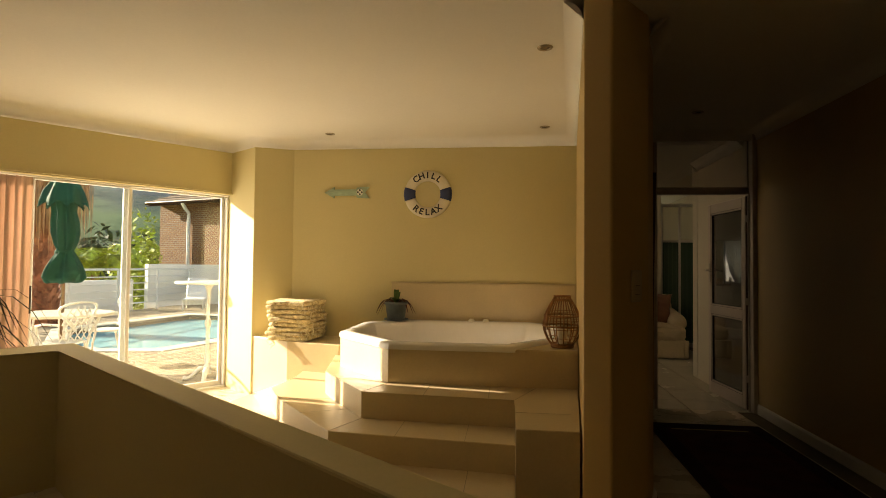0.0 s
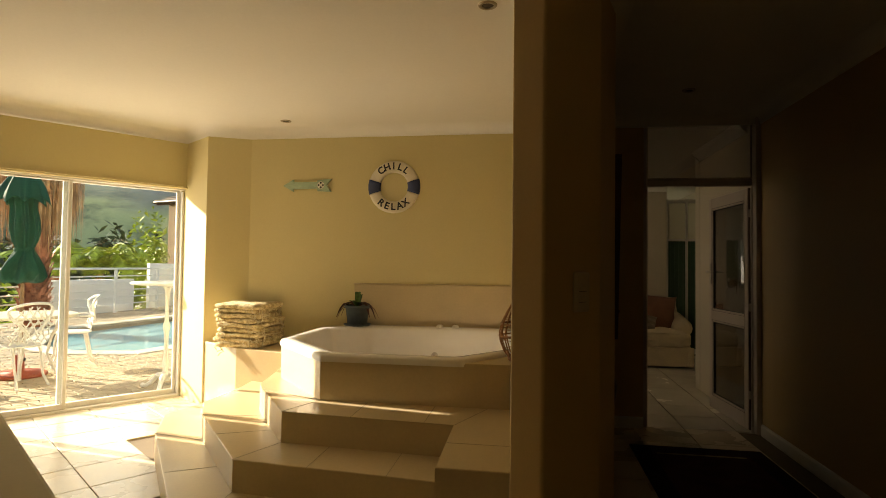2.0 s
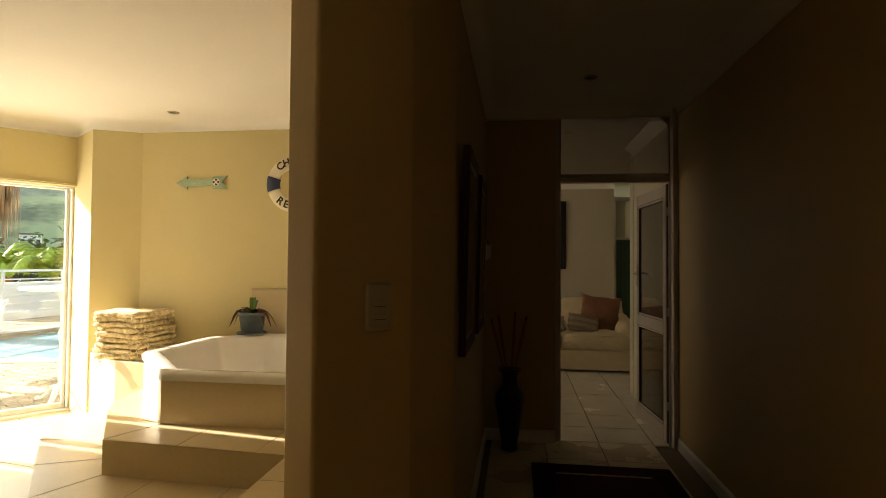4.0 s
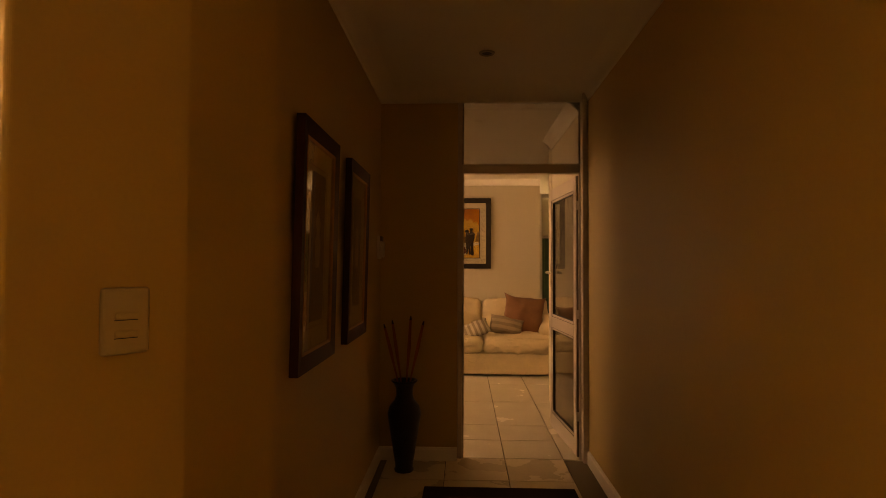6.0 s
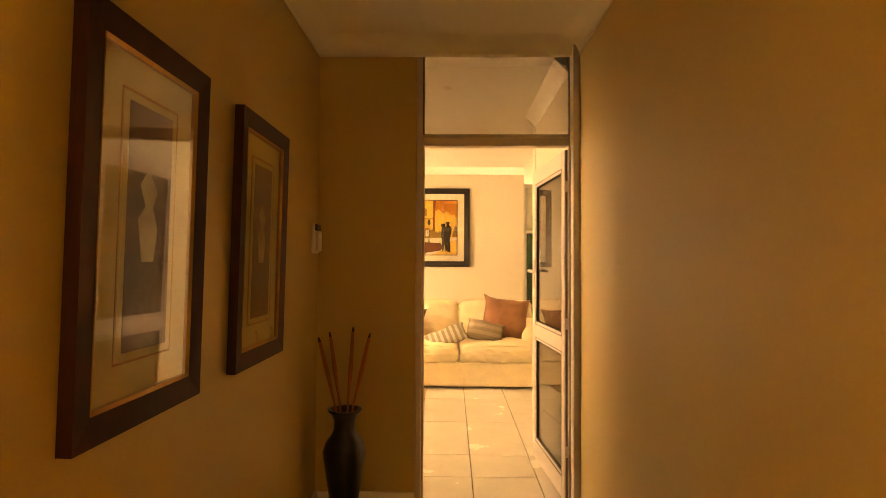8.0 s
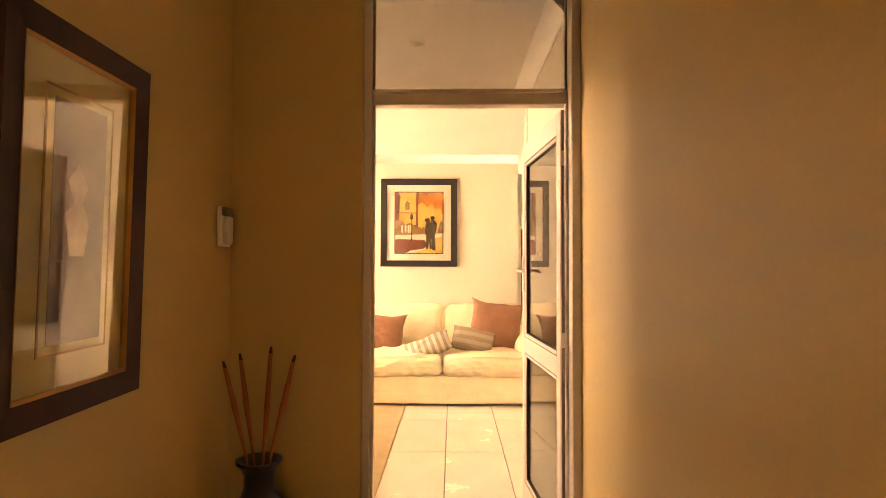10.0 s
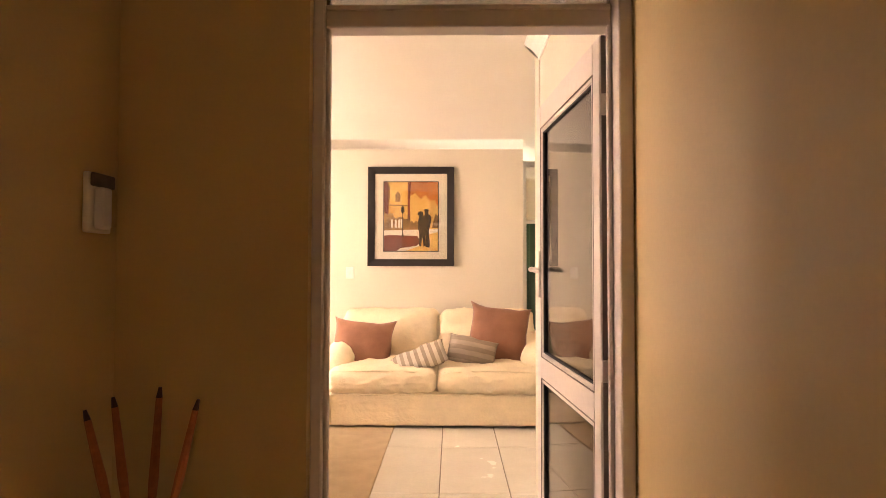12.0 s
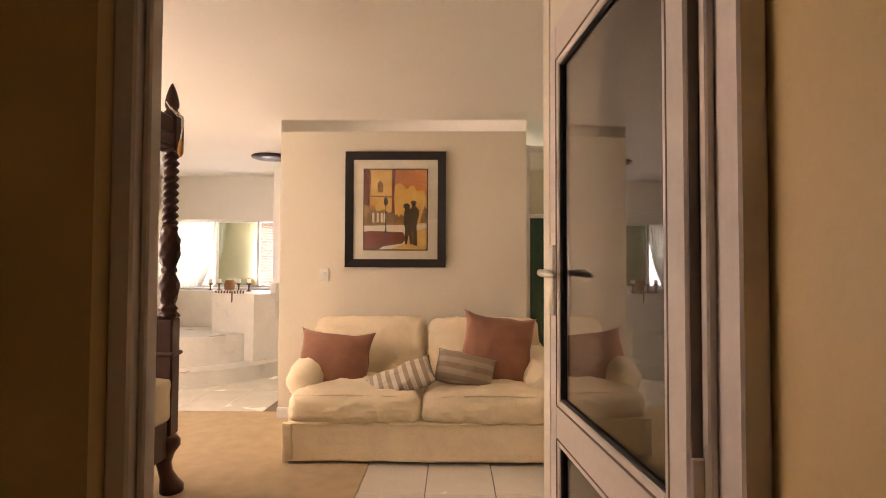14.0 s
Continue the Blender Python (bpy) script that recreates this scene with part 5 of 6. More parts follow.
part("body", lathe(bmesh.new(), [(.05, 0), (.07, .03), (.075, .09), (.06, .14), (.055, .15)], 16), M_WICKER, bsk, "", True)
tow = thing("hand_towel", pose(-.30, 13.28, .988), "striped brown hand towel draped over the ledge", "towel")
M_TOWEL = striped("towel_stripe", (0.12, 0.06, 0.05), (0.62, 0.55, 0.45), 9.0)
part("fold", soft_box((-.24, -.03, 0), (.10, .10, .035), .015, (0, 0, 0), 7, .008, 3), M_TOWEL, tow, "", True)
part("drape", soft_box((-.02, -.055, -.12), (.14, -.025, .03), .012, (0, 0, 0), 6, .01, 4), M_TOWEL, tow, "", True)
bt = thing("bath_towel", pose(0.20, 13.42, .98, 0, 0, -47.7), "pale towel hung on the bathroom wall", "towel")
part("cloth", soft_box((-.10, -.05, -.30), (.10, -.004, .14), .02, (0, 0, 0), 7, .008, 2), M_CORD, bt, "", True)
vent = thing("ceiling_disc", pose(0.30, 12.80, CEIL), "dark oval ceiling lamp of the bathroom", "ceiling lamp")
part("disc", lathe(bmesh.new(), [(.20, -.001), (.22, -.012), (.21, -.03), (.14, -.04), (.02, -.042)], 24), M_VASE, vent, "", True)
fl = thing("vase_of_twigs", pose(-1.42, 13.0, .502), "glass vase of dry twigs on the bath platform", "vase")
part("vase", lathe(bmesh.new(), [(.04, 0), (.045, .06), (.03, .14), (.038, .17)], 14), M_JAR, fl, "", True)
for i in range(12):
    r_ = random.Random(i)
    part("twig", tubed([(0, 0, .12), (r_.uniform(-.05, .05), r_.uniform(-.05, .05), .26), (r_.uniform(-.14, .14), r_.uniform(-.1, .1), .38)], .003, 4), M_DRYLEAF, fl)

# ---- terrace and beyond ----
TZ = -0.04
M_PAVER = mat("clay_paver", (0.46, 0.36, 0.24), 0.85, var=0.18, big=6, fine=90, bump=0.2, island=0.22)
M_SAND = mat("joint_sand", (0.26, 0.21, 0.14), 0.95, var=0.2, fine=150, bump=0.3)
M_COPING = mat("pool_coping", (0.70, 0.64, 0.52), 0.7, var=0.1, fine=80, bump=0.1)
M_POOL = mat("pool_plaster", (0.42, 0.66, 0.72), 0.6, var=0.08, big=2, fine=30, bump=0.02)
M_IRON = mat("white_cast_metal", (0.80, 0.78, 0.74), 0.4, var=0.04, fine=60, bump=0.05)
M_RAIL = mat("white_steel", (0.80, 0.78, 0.74), 0.4, var=0.04)
M_CANVAS = mat("green_canvas", (0.008, 0.068, 0.044), 0.8, var=0.2, big=6, fine=40, bump=0.08, spec=0.25)
M_REDIRON = mat("red_iron", (0.42, 0.075, 0.03), 0.55, var=0.15)
M_POLE = mat("umbrella_pole_wood", (0.28, 0.16, 0.08), 0.5, var=0.2)
M_TABLE = mat("table_top_cream", (0.78, 0.70, 0.55), 0.45, var=0.06)
M_SHRUB = mat("shrub_leaf", (0.16, 0.22, 0.045), 0.6, var=0.35, big=2, island=0.45)
M_LIME = mat("lime_leaf", (0.46, 0.55, 0.06), 0.55, var=0.3, big=2, island=0.35)
M_DARKSHRUB = mat("dark_shrub_leaf", (0.075, 0.10, 0.04), 0.7, var=0.35, big=2, island=0.45)
M_PALMDRY = mat("dry_palm_frond", (0.66, 0.35, 0.16), 0.85, var=0.3, big=4, island=0.35)
M_PALMTRUNK = mat("palm_trunk", (0.46, 0.17, 0.09), 0.85, var=0.35, big=4, fine=30, bump=0.4, island=0.3)
M_ROOF = mat("roof_tile", (0.20, 0.13, 0.09), 0.8, var=0.25, big=3, fine=30, bump=0.1)
M_STUCCO = mat("white_stucco", (0.78, 0.75, 0.70), 0.8, var=0.05, fine=90, bump=0.1)


def brick_face(name):
    m = bpy.data.materials.new(name)
    m.use_nodes = True
    n, l = m.node_tree.nodes, m.node_tree.links
    p = n["Principled BSDF"]
    p.inputs["Roughness"].default_value = 0.85
    co, b, mp = n.new("ShaderNodeTexCoord"), n.new("ShaderNodeTexBrick"), n.new("ShaderNodeMapping")
    mp.inputs["Rotation"].default_value = (radians(90), 0, 0)
    l.new(co.outputs["Object"], mp.inputs["Vector"])
    l.new(mp.outputs["Vector"], b.inputs["Vector"])
    b.inputs["Color1"].default_value, b.inputs["Color2"].default_value, b.inputs["Mortar"].default_value = (.24, .10, .04, 1), (.17, .065, .03, 1), (.26, .19, .13, 1)
    b.inputs["Scale"].default_value, b.inputs["Mortar Size"].default_value = 1.0, .012
    b.inputs["Brick Width"].default_value, b.inputs["Row Height"].default_value = .235, .085
    l.new(b.outputs["Color"], p.inputs["Base Color"])
    bp = n.new("ShaderNodeBump")
    bp.inputs["Distance"].default_value = .01
    l.new(b.outputs["Fac"], bp.inputs["Height"])
    bp.invert = True
    l.new(bp.outputs["Normal"], p.inputs["Normal"])
    return m


M_BRICK = brick_face("red_brick")
# one sheet of ground from below the terrace out to the hills
bm = bmesh.new()
NA, NR = 300, 140
rows = []
for j in range(NR + 1):
    r = 14 * (1.0368 ** j) if j else 0.01
    row = []
    for i in range(NA):
        a = 2 * math.pi * i / NA
        x, y = -6 + r * math.cos(a), 12 + r * math.sin(a)
        h = -6.0 - 4.0 * min(1, r / 60)
        k = max(0.0, min(1.0, (r - 140) / 900))
        h += k * (330 + 70 * noise.noise(Vector((x * .0016, y * .0016, 3))) + 22 * noise.noise(Vector((x * .008, y * .008, 5)))) * (0.75 + 0.35 * math.sin(a * 1.0 - 0.9))
        h += max(0, min(1, (r - 60) / 200)) * 9 * noise.noise(Vector((x * .012, y * .012, 9)))
        row.append(bm.verts.new((x, y, h)))
    rows.append(row)
for a, b in zip(rows, rows[1:]):
    for i in range(NA):
        bm.faces.new((a[i], a[(i + 1) % NA], b[(i + 1) % NA], b[i]))
bm.faces.new(rows[0][::-1])
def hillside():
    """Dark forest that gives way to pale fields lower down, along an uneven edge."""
    # Blue-grey forest tones have the distance haze painted into them.
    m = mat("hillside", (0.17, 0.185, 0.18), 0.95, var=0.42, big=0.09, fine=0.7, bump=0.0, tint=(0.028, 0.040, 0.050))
    n, l = m.node_tree.nodes, m.node_tree.links
    p = n["Principled BSDF"]
    old = p.inputs["Base Color"].links[0].from_socket
    co, sep = n.new("ShaderNodeTexCoord"), n.new("ShaderNodeSeparateXYZ")
    l.new(co.outputs["Object"], sep.inputs[0])
    edge, field, fine = n.new("ShaderNodeTexNoise"), n.new("ShaderNodeTexNoise"), n.new("ShaderNodeTexNoise")
    for t, sc, d in ((edge, .011, 3.0), (field, .045, 4.0), (fine, .5, 3.0)):
        l.new(co.outputs["Object"], t.inputs["Vector"])
        t.inputs["Scale"].default_value, t.inputs["Detail"].default_value = sc, d
    lift = n.new("ShaderNodeMath")
    lift.operation = "MULTIPLY_ADD"
    lift.inputs[1].default_value = 70.0
    l.new(edge.outputs["Fac"], lift.inputs[0])
    l.new(sep.outputs["Z"], lift.inputs[2])
    cut = n.new("ShaderNodeMapRange")
    cut.inputs["From Min"].default_value, cut.inputs["From Max"].default_value = 65.0, 56.0
    l.new(lift.outputs[0], cut.inputs["Value"])
    ramp = n.new("ShaderNodeValToRGB")
    ramp.color_ramp.elements[0].position, ramp.color_ramp.elements[1].position = .36, .62
    ramp.color_ramp.elements[0].color, ramp.color_ramp.elements[1].color = (0.07, 0.095, 0.045, 1), (0.30, 0.34, 0.15, 1)
    mixed = n.new("ShaderNodeMath")
    mixed.operation = "MULTIPLY_ADD"
    mixed.inputs[1].default_value = .35
    l.new(fine.outputs["Fac"], mixed.inputs[0])
    less = n.new("ShaderNodeMath")
    less.operation = "SUBTRACT"
    less.inputs[1].default_value = .17
    l.new(field.outputs["Fac"], less.inputs[0])
    l.new(less.outputs[0], mixed.inputs[2])
    l.new(mixed.outputs[0], ramp.inputs[0])
    mx = n.new("ShaderNodeMix")
    mx.data_type = "RGBA"
    l.new(cut.outputs["Result"], mx.inputs["Factor"])
    l.new(old, mx.inputs["A"])
    l.new(ramp.outputs["Color"], mx.inputs["B"])
    l.new(mx.outputs["Result"], p.inputs["Base Color"])
    return m


ground = tagged(part("ground", bm, hillside(), None, "", True), "hillside of haze-tinted dark forest above pale green fields", "ground", "", "structure")

# terrace slab
POOL = [(-6.75, 10.15), (-5.85, 9.80), (-5.00, 9.98), (-4.75, 11.0), (-4.35, 15.3), (-7.9, 15.7), (-8.35, 12.1)]
terr_out = [win(-3.2, .19), win(-.3, .19), win(3.9, .19), win(7, .19), (-14, 4), (-14, 11), (-10.4, 11.2), (-10.4, 21), (-4, 21)]


def slab_with_hole(outer, hole, z0, z1):
    """A slab with a hole, cut by bridging the two outlines."""
    bm = bmesh.new()
    vo, vh = [[bm.verts.new((*p, z1)) for p in q] for q in (outer, hole)]
    eo = [bm.edges.new((v[i], v[(i + 1) % len(v)])) for v in (vo, vh) for i in range(len(v))]
    bmesh.ops.triangle_fill(bm, use_beauty=True, use_dissolve=False, edges=eo)
    r = bmesh.ops.extrude_face_region(bm, geom=list(bm.faces))
    bmesh.ops.translate(bm, verts=[v for v in r["geom"] if isinstance(v, bmesh.types.BMVert)], vec=(0, 0, z0 - z1))
    return bm


terrace = tagged(part("pavement_terrace", slab_with_hole(terr_out, POOL, -2.2, TZ - .012), M_SAND), "brick paved pool terrace", "terrace", "", "structure")
pool = thing("swimming_pool", pose(0, 0, 0), "freeform swimming pool with pale coping and blue water", "pool")
bm = bmesh.new()
lo_ = [bm.verts.new((*p, -.85)) for p in inset(POOL, -.03)]
hi_ = [bm.verts.new((*p, TZ - .02)) for p in inset(POOL, -.03)]
bm.faces.new(lo_)
for i in range(len(POOL)):
    bm.faces.new((lo_[i], lo_[(i + 1) % len(POOL)], hi_[(i + 1) % len(POOL)], hi_[i]))
part("shell", bm, M_POOL, pool)
M_WATER = glass("pool_water", (0.55, 0.88, 0.95), 0.03, 0.95)
nn, ll = M_WATER.node_tree.nodes, M_WATER.node_tree.links
bp_, nz_ = nn.new("ShaderNodeBump"), nn.new("ShaderNodeTexNoise")
nz_.inputs["Scale"].default_value, bp_.inputs["Strength"].default_value, bp_.inputs["Distance"].default_value = 3.0, 0.25, 0.05
ll.new(nz_.outputs["Fac"], bp_.inputs["Height"])
for nd in nn:
    if nd.bl_idname == "ShaderNodeBsdfGlossy":
        ll.new(bp_.outputs["Normal"], nd.inputs["Normal"])
df_, mx_, out_ = nn.new("ShaderNodeBsdfDiffuse"), nn.new("ShaderNodeMixShader"), nn["Material Output"]
df_.inputs["Color"].default_value, mx_.inputs[0].default_value = (0.30, 0.62, 0.70, 1), 0.5
ll.new(out_.inputs["Surface"].links[0].from_socket, mx_.inputs[1])
ll.new(df_.outputs[0], mx_.inputs[2])
ll.new(mx_.outputs[0], out_.inputs["Surface"])
bm = bmesh.new()
bm.faces.new([bm.verts.new((*p, -.16)) for p in inset(POOL, -.02)])
wtr = part("water", bm, M_WATER, pool, "clear blue pool water")
wtr.visible_shadow = False
outer_c = inset(POOL, -.32)
n_ = len(POOL)
for i in range(n_):
    j = (i + 1) % n_
    a, b, c, d = Vector(POOL[i]), Vector(POOL[j]), Vector(outer_c[j]), Vector(outer_c[i])
    m_ = max(1, round((b - a).length / .45))
    for k in range(m_):
        t0, t1 = (k + .012) / m_, (k + .988) / m_
        part("coping_stone", prismed([(a.lerp(b, t0))[:], (a.lerp(b, t1))[:], (d.lerp(c, t1))[:], (d.lerp(c, t0))[:]], TZ - .05, TZ + .012, .008, 1), M_COPING, pool)

# garden furniture
def lattice_chair(m):
    ob = thing("garden_chair", m, "white cast metal garden chair with lattice back", "chair", "white garden chairs on the terrace")
    part("seat", lathe(bmesh.new(), [(.19, .425), (.215, .43), (.215, .445), (.19, .452), (.05, .448)], 26), M_IRON, ob)
    for sx in (-1, 1):
        part("leg", tubed([(sx * .16, -.15, .43), (sx * .18, -.18, .30), (sx * .165, -.19, .15), (sx * .20, -.24, .0)], [.016, .014, .012, .014], 8), M_IRON, ob)
        part("leg", tubed([(sx * .14, .14, .43), (sx * .15, .17, .28), (sx * .145, .20, .12), (sx * .17, .26, .0)], [.016, .014, .012, .014], 8), M_IRON, ob)
        part("armrest", tubed([(sx * .245, .19, .66), (sx * .27, .0, .665), (sx * .255, -.12, .64), (sx * .21, -.16, .54), (sx * .17, -.15, .44)], .014, 8), M_IRON, ob)
    top = [(.235 * math.sin(t) * (1 if abs(math.sin(t)) < .98 else 1), .17 + .07 * math.cos(t) ** 2 + .05 * (.5 + .5 * math.cos(t)), .45 + .46 * max(0, math.cos(t * .5)) ** .6) for t in (math.pi * (k / 20 - .5) * 1.85 for k in range(21))]
    part("back_rim", tubed(top, .015, 8), M_IRON, ob)
    bm = bmesh.new()

    def at(u, v):
        """A place on the curved back: u across, v up."""
        w = .235 * (1 - .12 * (v - .5) ** 2)
        zt = .40 * math.sqrt(max(0.05, 1 - .55 * u * u))
        return (u * w, .20 + .055 * v - .04 * u * u, .47 + v * zt)

    for k in range(-3, 7):
        for sgn in (1, -1):
            pts = []
            for q in range(9):
                v = q / 8
                u = sgn * (-1.25 + k * .36 + v * 1.15) + .06 * math.sin(v * 9)
                if abs(u) <= .97:
                    pts.append(at(u, v))
            if len(pts) > 1:
                tube(bm, pts, .0075, 5)
    part("back_lattice", bm, M_IRON, ob, "openwork lattice back")
    return ob


chair = lattice_chair(pose(-4.54, 7.55, TZ, 0, 0, -100))
for x, y, r in ((-4.97, 8.77, -42), (-5.62, 7.88, 85), (-5.45, 7.10, 150)):
    copy_thing(chair, pose(x, y, TZ, 0, 0, r))
UX, UY = -4.97, 8.00
tbl = thing("garden_table", pose(UX, UY, TZ), "round cream topped garden table on white metal legs", "table")
part("tabletop", lathe(bmesh.new(), [(.028, .70), (.55, .70), (.575, .708), (.575, .728), (.56, .734), (.028, .734)], 40, None, False), M_TABLE, tbl)
for k in range(4):
    a = radians(45 + 90 * k)
    part("leg", tubed([(.42 * math.cos(a), .42 * math.sin(a), .70), (.30 * math.cos(a), .30 * math.sin(a), .45), (.26 * math.cos(a), .26 * math.sin(a), .25), (.36 * math.cos(a), .36 * math.sin(a), 0)], .017, 8), M_IRON, tbl)
umb = thing("closed_umbrella", pose(UX, UY, TZ), "furled dark green canvas umbrella on a red iron base", "umbrella")
part("base", lathe(bmesh.new(), [(.27, 0), (.28, .01), (.28, .035), (.25, .05), (.05, .06), (.045, .25), (.03, .255)], 30), M_REDIRON, umb, "round red iron base", True)
part("clamp_knob", lathe(bmesh.new(), [(.018, 0), (.02, .02), (.012, .03)], 10, pose(.045, 0, .20, 0, 90)), M_SEAL, umb)
part("pole", tubed([(0, 0, .06), (0, 0, 2.50)], .021, 12), M_POLE, umb)
bm = bmesh.new()
rows = []
UP = [(.05, 2.47), (.12, 2.43), (.19, 2.34), (.26, 2.24), (.33, 2.12), (.36, 2.06), (.20, 2.10), (.17, 1.95), (.19, 1.82), (.20, 1.68), (.17, 1.56), (.12, 1.46), (.16, 1.40), (.23, 1.31), (.29, 1.20), (.26, 1.10), (.15, 1.06)]
SEG = 144
for jj in range(3 * (len(UP) - 1) + 1):
    j, q = min(jj // 3, len(UP) - 2), (jj - 3 * min(jj // 3, len(UP) - 2)) / 3
    r, z = UP[j][0] + (UP[j + 1][0] - UP[j][0]) * q, UP[j][1] + (UP[j + 1][1] - UP[j][1]) * q
    u = j + q
    valance, hem = max(0, 1 - abs(u - 4.6) / 1.2), max(0, 1 - abs(u - 14) / 2)
    amp = .42 if u > 6 else .04 + .063 * u
    row = []
    for k in range(SEG):
        a = 2 * math.pi * k / SEG
        pleat = abs(math.sin(4 * a + .05 * u + .5 * math.sin(a))) ** .8
        f = 1 + amp * (.50 - 1.1 * pleat) * (.75 + .25 * math.sin(3 * a + .4 * u)) + .10 * noise.noise(Vector((math.cos(a) * 2, math.sin(a) * 2, z * 4)))
        f *= 1 + .30 * hem * max(0, math.cos(a + .6))
        zz = z - .11 * (1 - pleat) * valance - .10 * (.5 + .5 * math.sin(5 * a)) * hem
        row.append(bm.verts.new((.70 * r * f * math.cos(a) + .02 * math.sin(z * 5), .70 * r * f * math.sin(a), zz + .05)))
    rows.append(row)
for a, b in zip(rows, rows[1:]):
    for k in range(SEG):
        bm.faces.new((a[k], a[(k + 1) % SEG], b[(k + 1) % SEG], b[k]))
bm.faces.new(rows[0])
part("canopy", bm, M_CANVAS, umb, "furled dark green canvas", True)
part("tie_band", lathe(bmesh.new(), [(.098, 1.48), (.102, 1.50), (.098, 1.52)], 24, None, False), M_CANVAS, umb)
part("finial", lathe(bmesh.new(), [(.026, 2.51), (.03, 2.54), (.01, 2.57)], 12), M_POLE, umb)

bar = thing("bar_table", pose(-2.87, 7.71, TZ), "tall white cast metal pedestal table by the door", "table")
part("tabletop", lathe(bmesh.new(), [(.02, 1.13), (.34, 1.13), (.36, 1.14), (.36, 1.155), (.34, 1.165), (.02, 1.165)], 36), M_IRON, bar)
part("column", lathe(bmesh.new(), [(.05, .10), (.036, .16), (.024, .22), (.032, .30), (.022, .36), (.022, .62), (.036, .66), (.036, .70), (.021, .74), (.021, 1.04), (.036, 1.09), (.07, 1.13)], 18), M_IRON, bar, "", True)
for k in range(3):
    a = radians(50 + 120 * k)
    c, s = math.cos(a), math.sin(a)
    part("foot", tubed([(.03 * c, .03 * s, .16), (.10 * c, .10 * s, .15), (.19 * c, .19 * s, .07), (.27 * c, .27 * s, .025), (.32 * c, .32 * s, .03)], [.03, .03, .024, .022, .026], 8), M_IRON, bar, "", True)

# railing
rail = thing("terrace_railing", pose(0, 0, 0), "white steel railing with horizontal bars round the terrace", "railing")
RP = [(-13.5, 10.2), (-10.0, 10.6), (-10.0, 20.8)]
for (x0, y0), (x1, y1) in zip(RP, RP[1:]):
    n_ = round(math.hypot(x1 - x0, y1 - y0) / 1.7)
    for k in range(n_ + (x1 == RP[-1][0] and y1 == RP[-1][1])):
        x, y = x0 + (x1 - x0) * k / n_, y0 + (y1 - y0) * k / n_
        part("post", boxed((x - .03, y - .03, TZ), (x + .03, y + .03, 1.16), .004), M_RAIL, rail)
    for z, r in ((1.15, .028), (.95, .016), (.76, .016), (.57, .016), (.38, .016), (.19, .016)):
        part("bar", tubed([(x0, y0, z), (x1, y1, z)], r, 8), M_RAIL, rail)
for nm, pts, top in (("wall_garden_white", [(-11.0, 18.4), (-6.5, 22.6), (-6.7, 22.8), (-11.25, 18.6)], 1.30), ("wall_garden_low", [(-11.4, 14.6), (-11.0, 17.7), (-11.25, 17.75), (-11.65, 14.65)], .82)):
    structure(nm, prismed(pts, -8, top, .02), M_STUCCO, "white stucco garden wall")
# terrace ends in a planted bank; sun chair far off
lou = thing("sun_lounger", pose(-8.9, 17.6, TZ, 0, 0, 25), "white sun lounger beyond the pool", "lounger")
part("seat_panel", boxed((-.3, -.6, .28), (.3, .5, .33), .02), M_IRON, lou)
part("back_panel", boxed((-.3, 0, 0), (.3, .75, .05), .02, 1, pose(0, .48, .30, 52)), M_IRON, lou)
for x in (-.27, .27):
    for y in (-.5, .4):
        part("leg", tubed([(x, y, 0), (x, y, .28)], .02, 8), M_IRON, lou)

# neighbour's brick house
HZ = -9
hs = thing("brick_house", pose(-15.1, 25.1, .22, 0, 0, -20), "red brick neighbour house with dark tiled roof and downpipe", "house")
part("wall", boxed((0, 0, HZ), (12, 8, 3.72)), M_BRICK, hs)
part("fascia", boxed((-.35, -.40, 3.66), (12.3, -.33, 3.86), .01), M_DARKWOOD, hs)
part("gutter", tubed([(-.35, -.46, 3.78), (12.3, -.46, 3.78)], .07, 8), M_DARKWOOD, hs)
bm = bmesh.new()
v = [bm.verts.new(p) for p in ((-.35, -.45, 3.84), (12.3, -.45, 3.84), (12.3, 8.4, 3.84), (-.35, 8.4, 3.84), (3.2, 4, 5.9), (9, 4, 5.9))]
for q in ((0, 1, 5, 4), (1, 2, 5), (2, 3, 4, 5), (3, 0, 4), (3, 2, 1, 0)):
    bm.faces.new([v[i] for i in q])
roof = part("roof", bm, M_ROOF, hs, "dark tiled hip roof")
for k in range(12):
    t = k / 12
    part("tile_course", boxed((-.35 + 3.55 * t, -.45 + 4.45 * t - .03, 3.85 + 2.06 * t), (12.3 - 3.3 * t, -.45 + 4.45 * t + .02, 3.885 + 2.06 * t)), M_ROOF, roof)
part("downpipe", tubed([(2.0, -.44, 3.72), (2.0, -.30, 3.50), (2.0, -.10, 3.30), (2.0, -.10, HZ)], .075, 8), M_STUCCO, hs, "white downpipe")


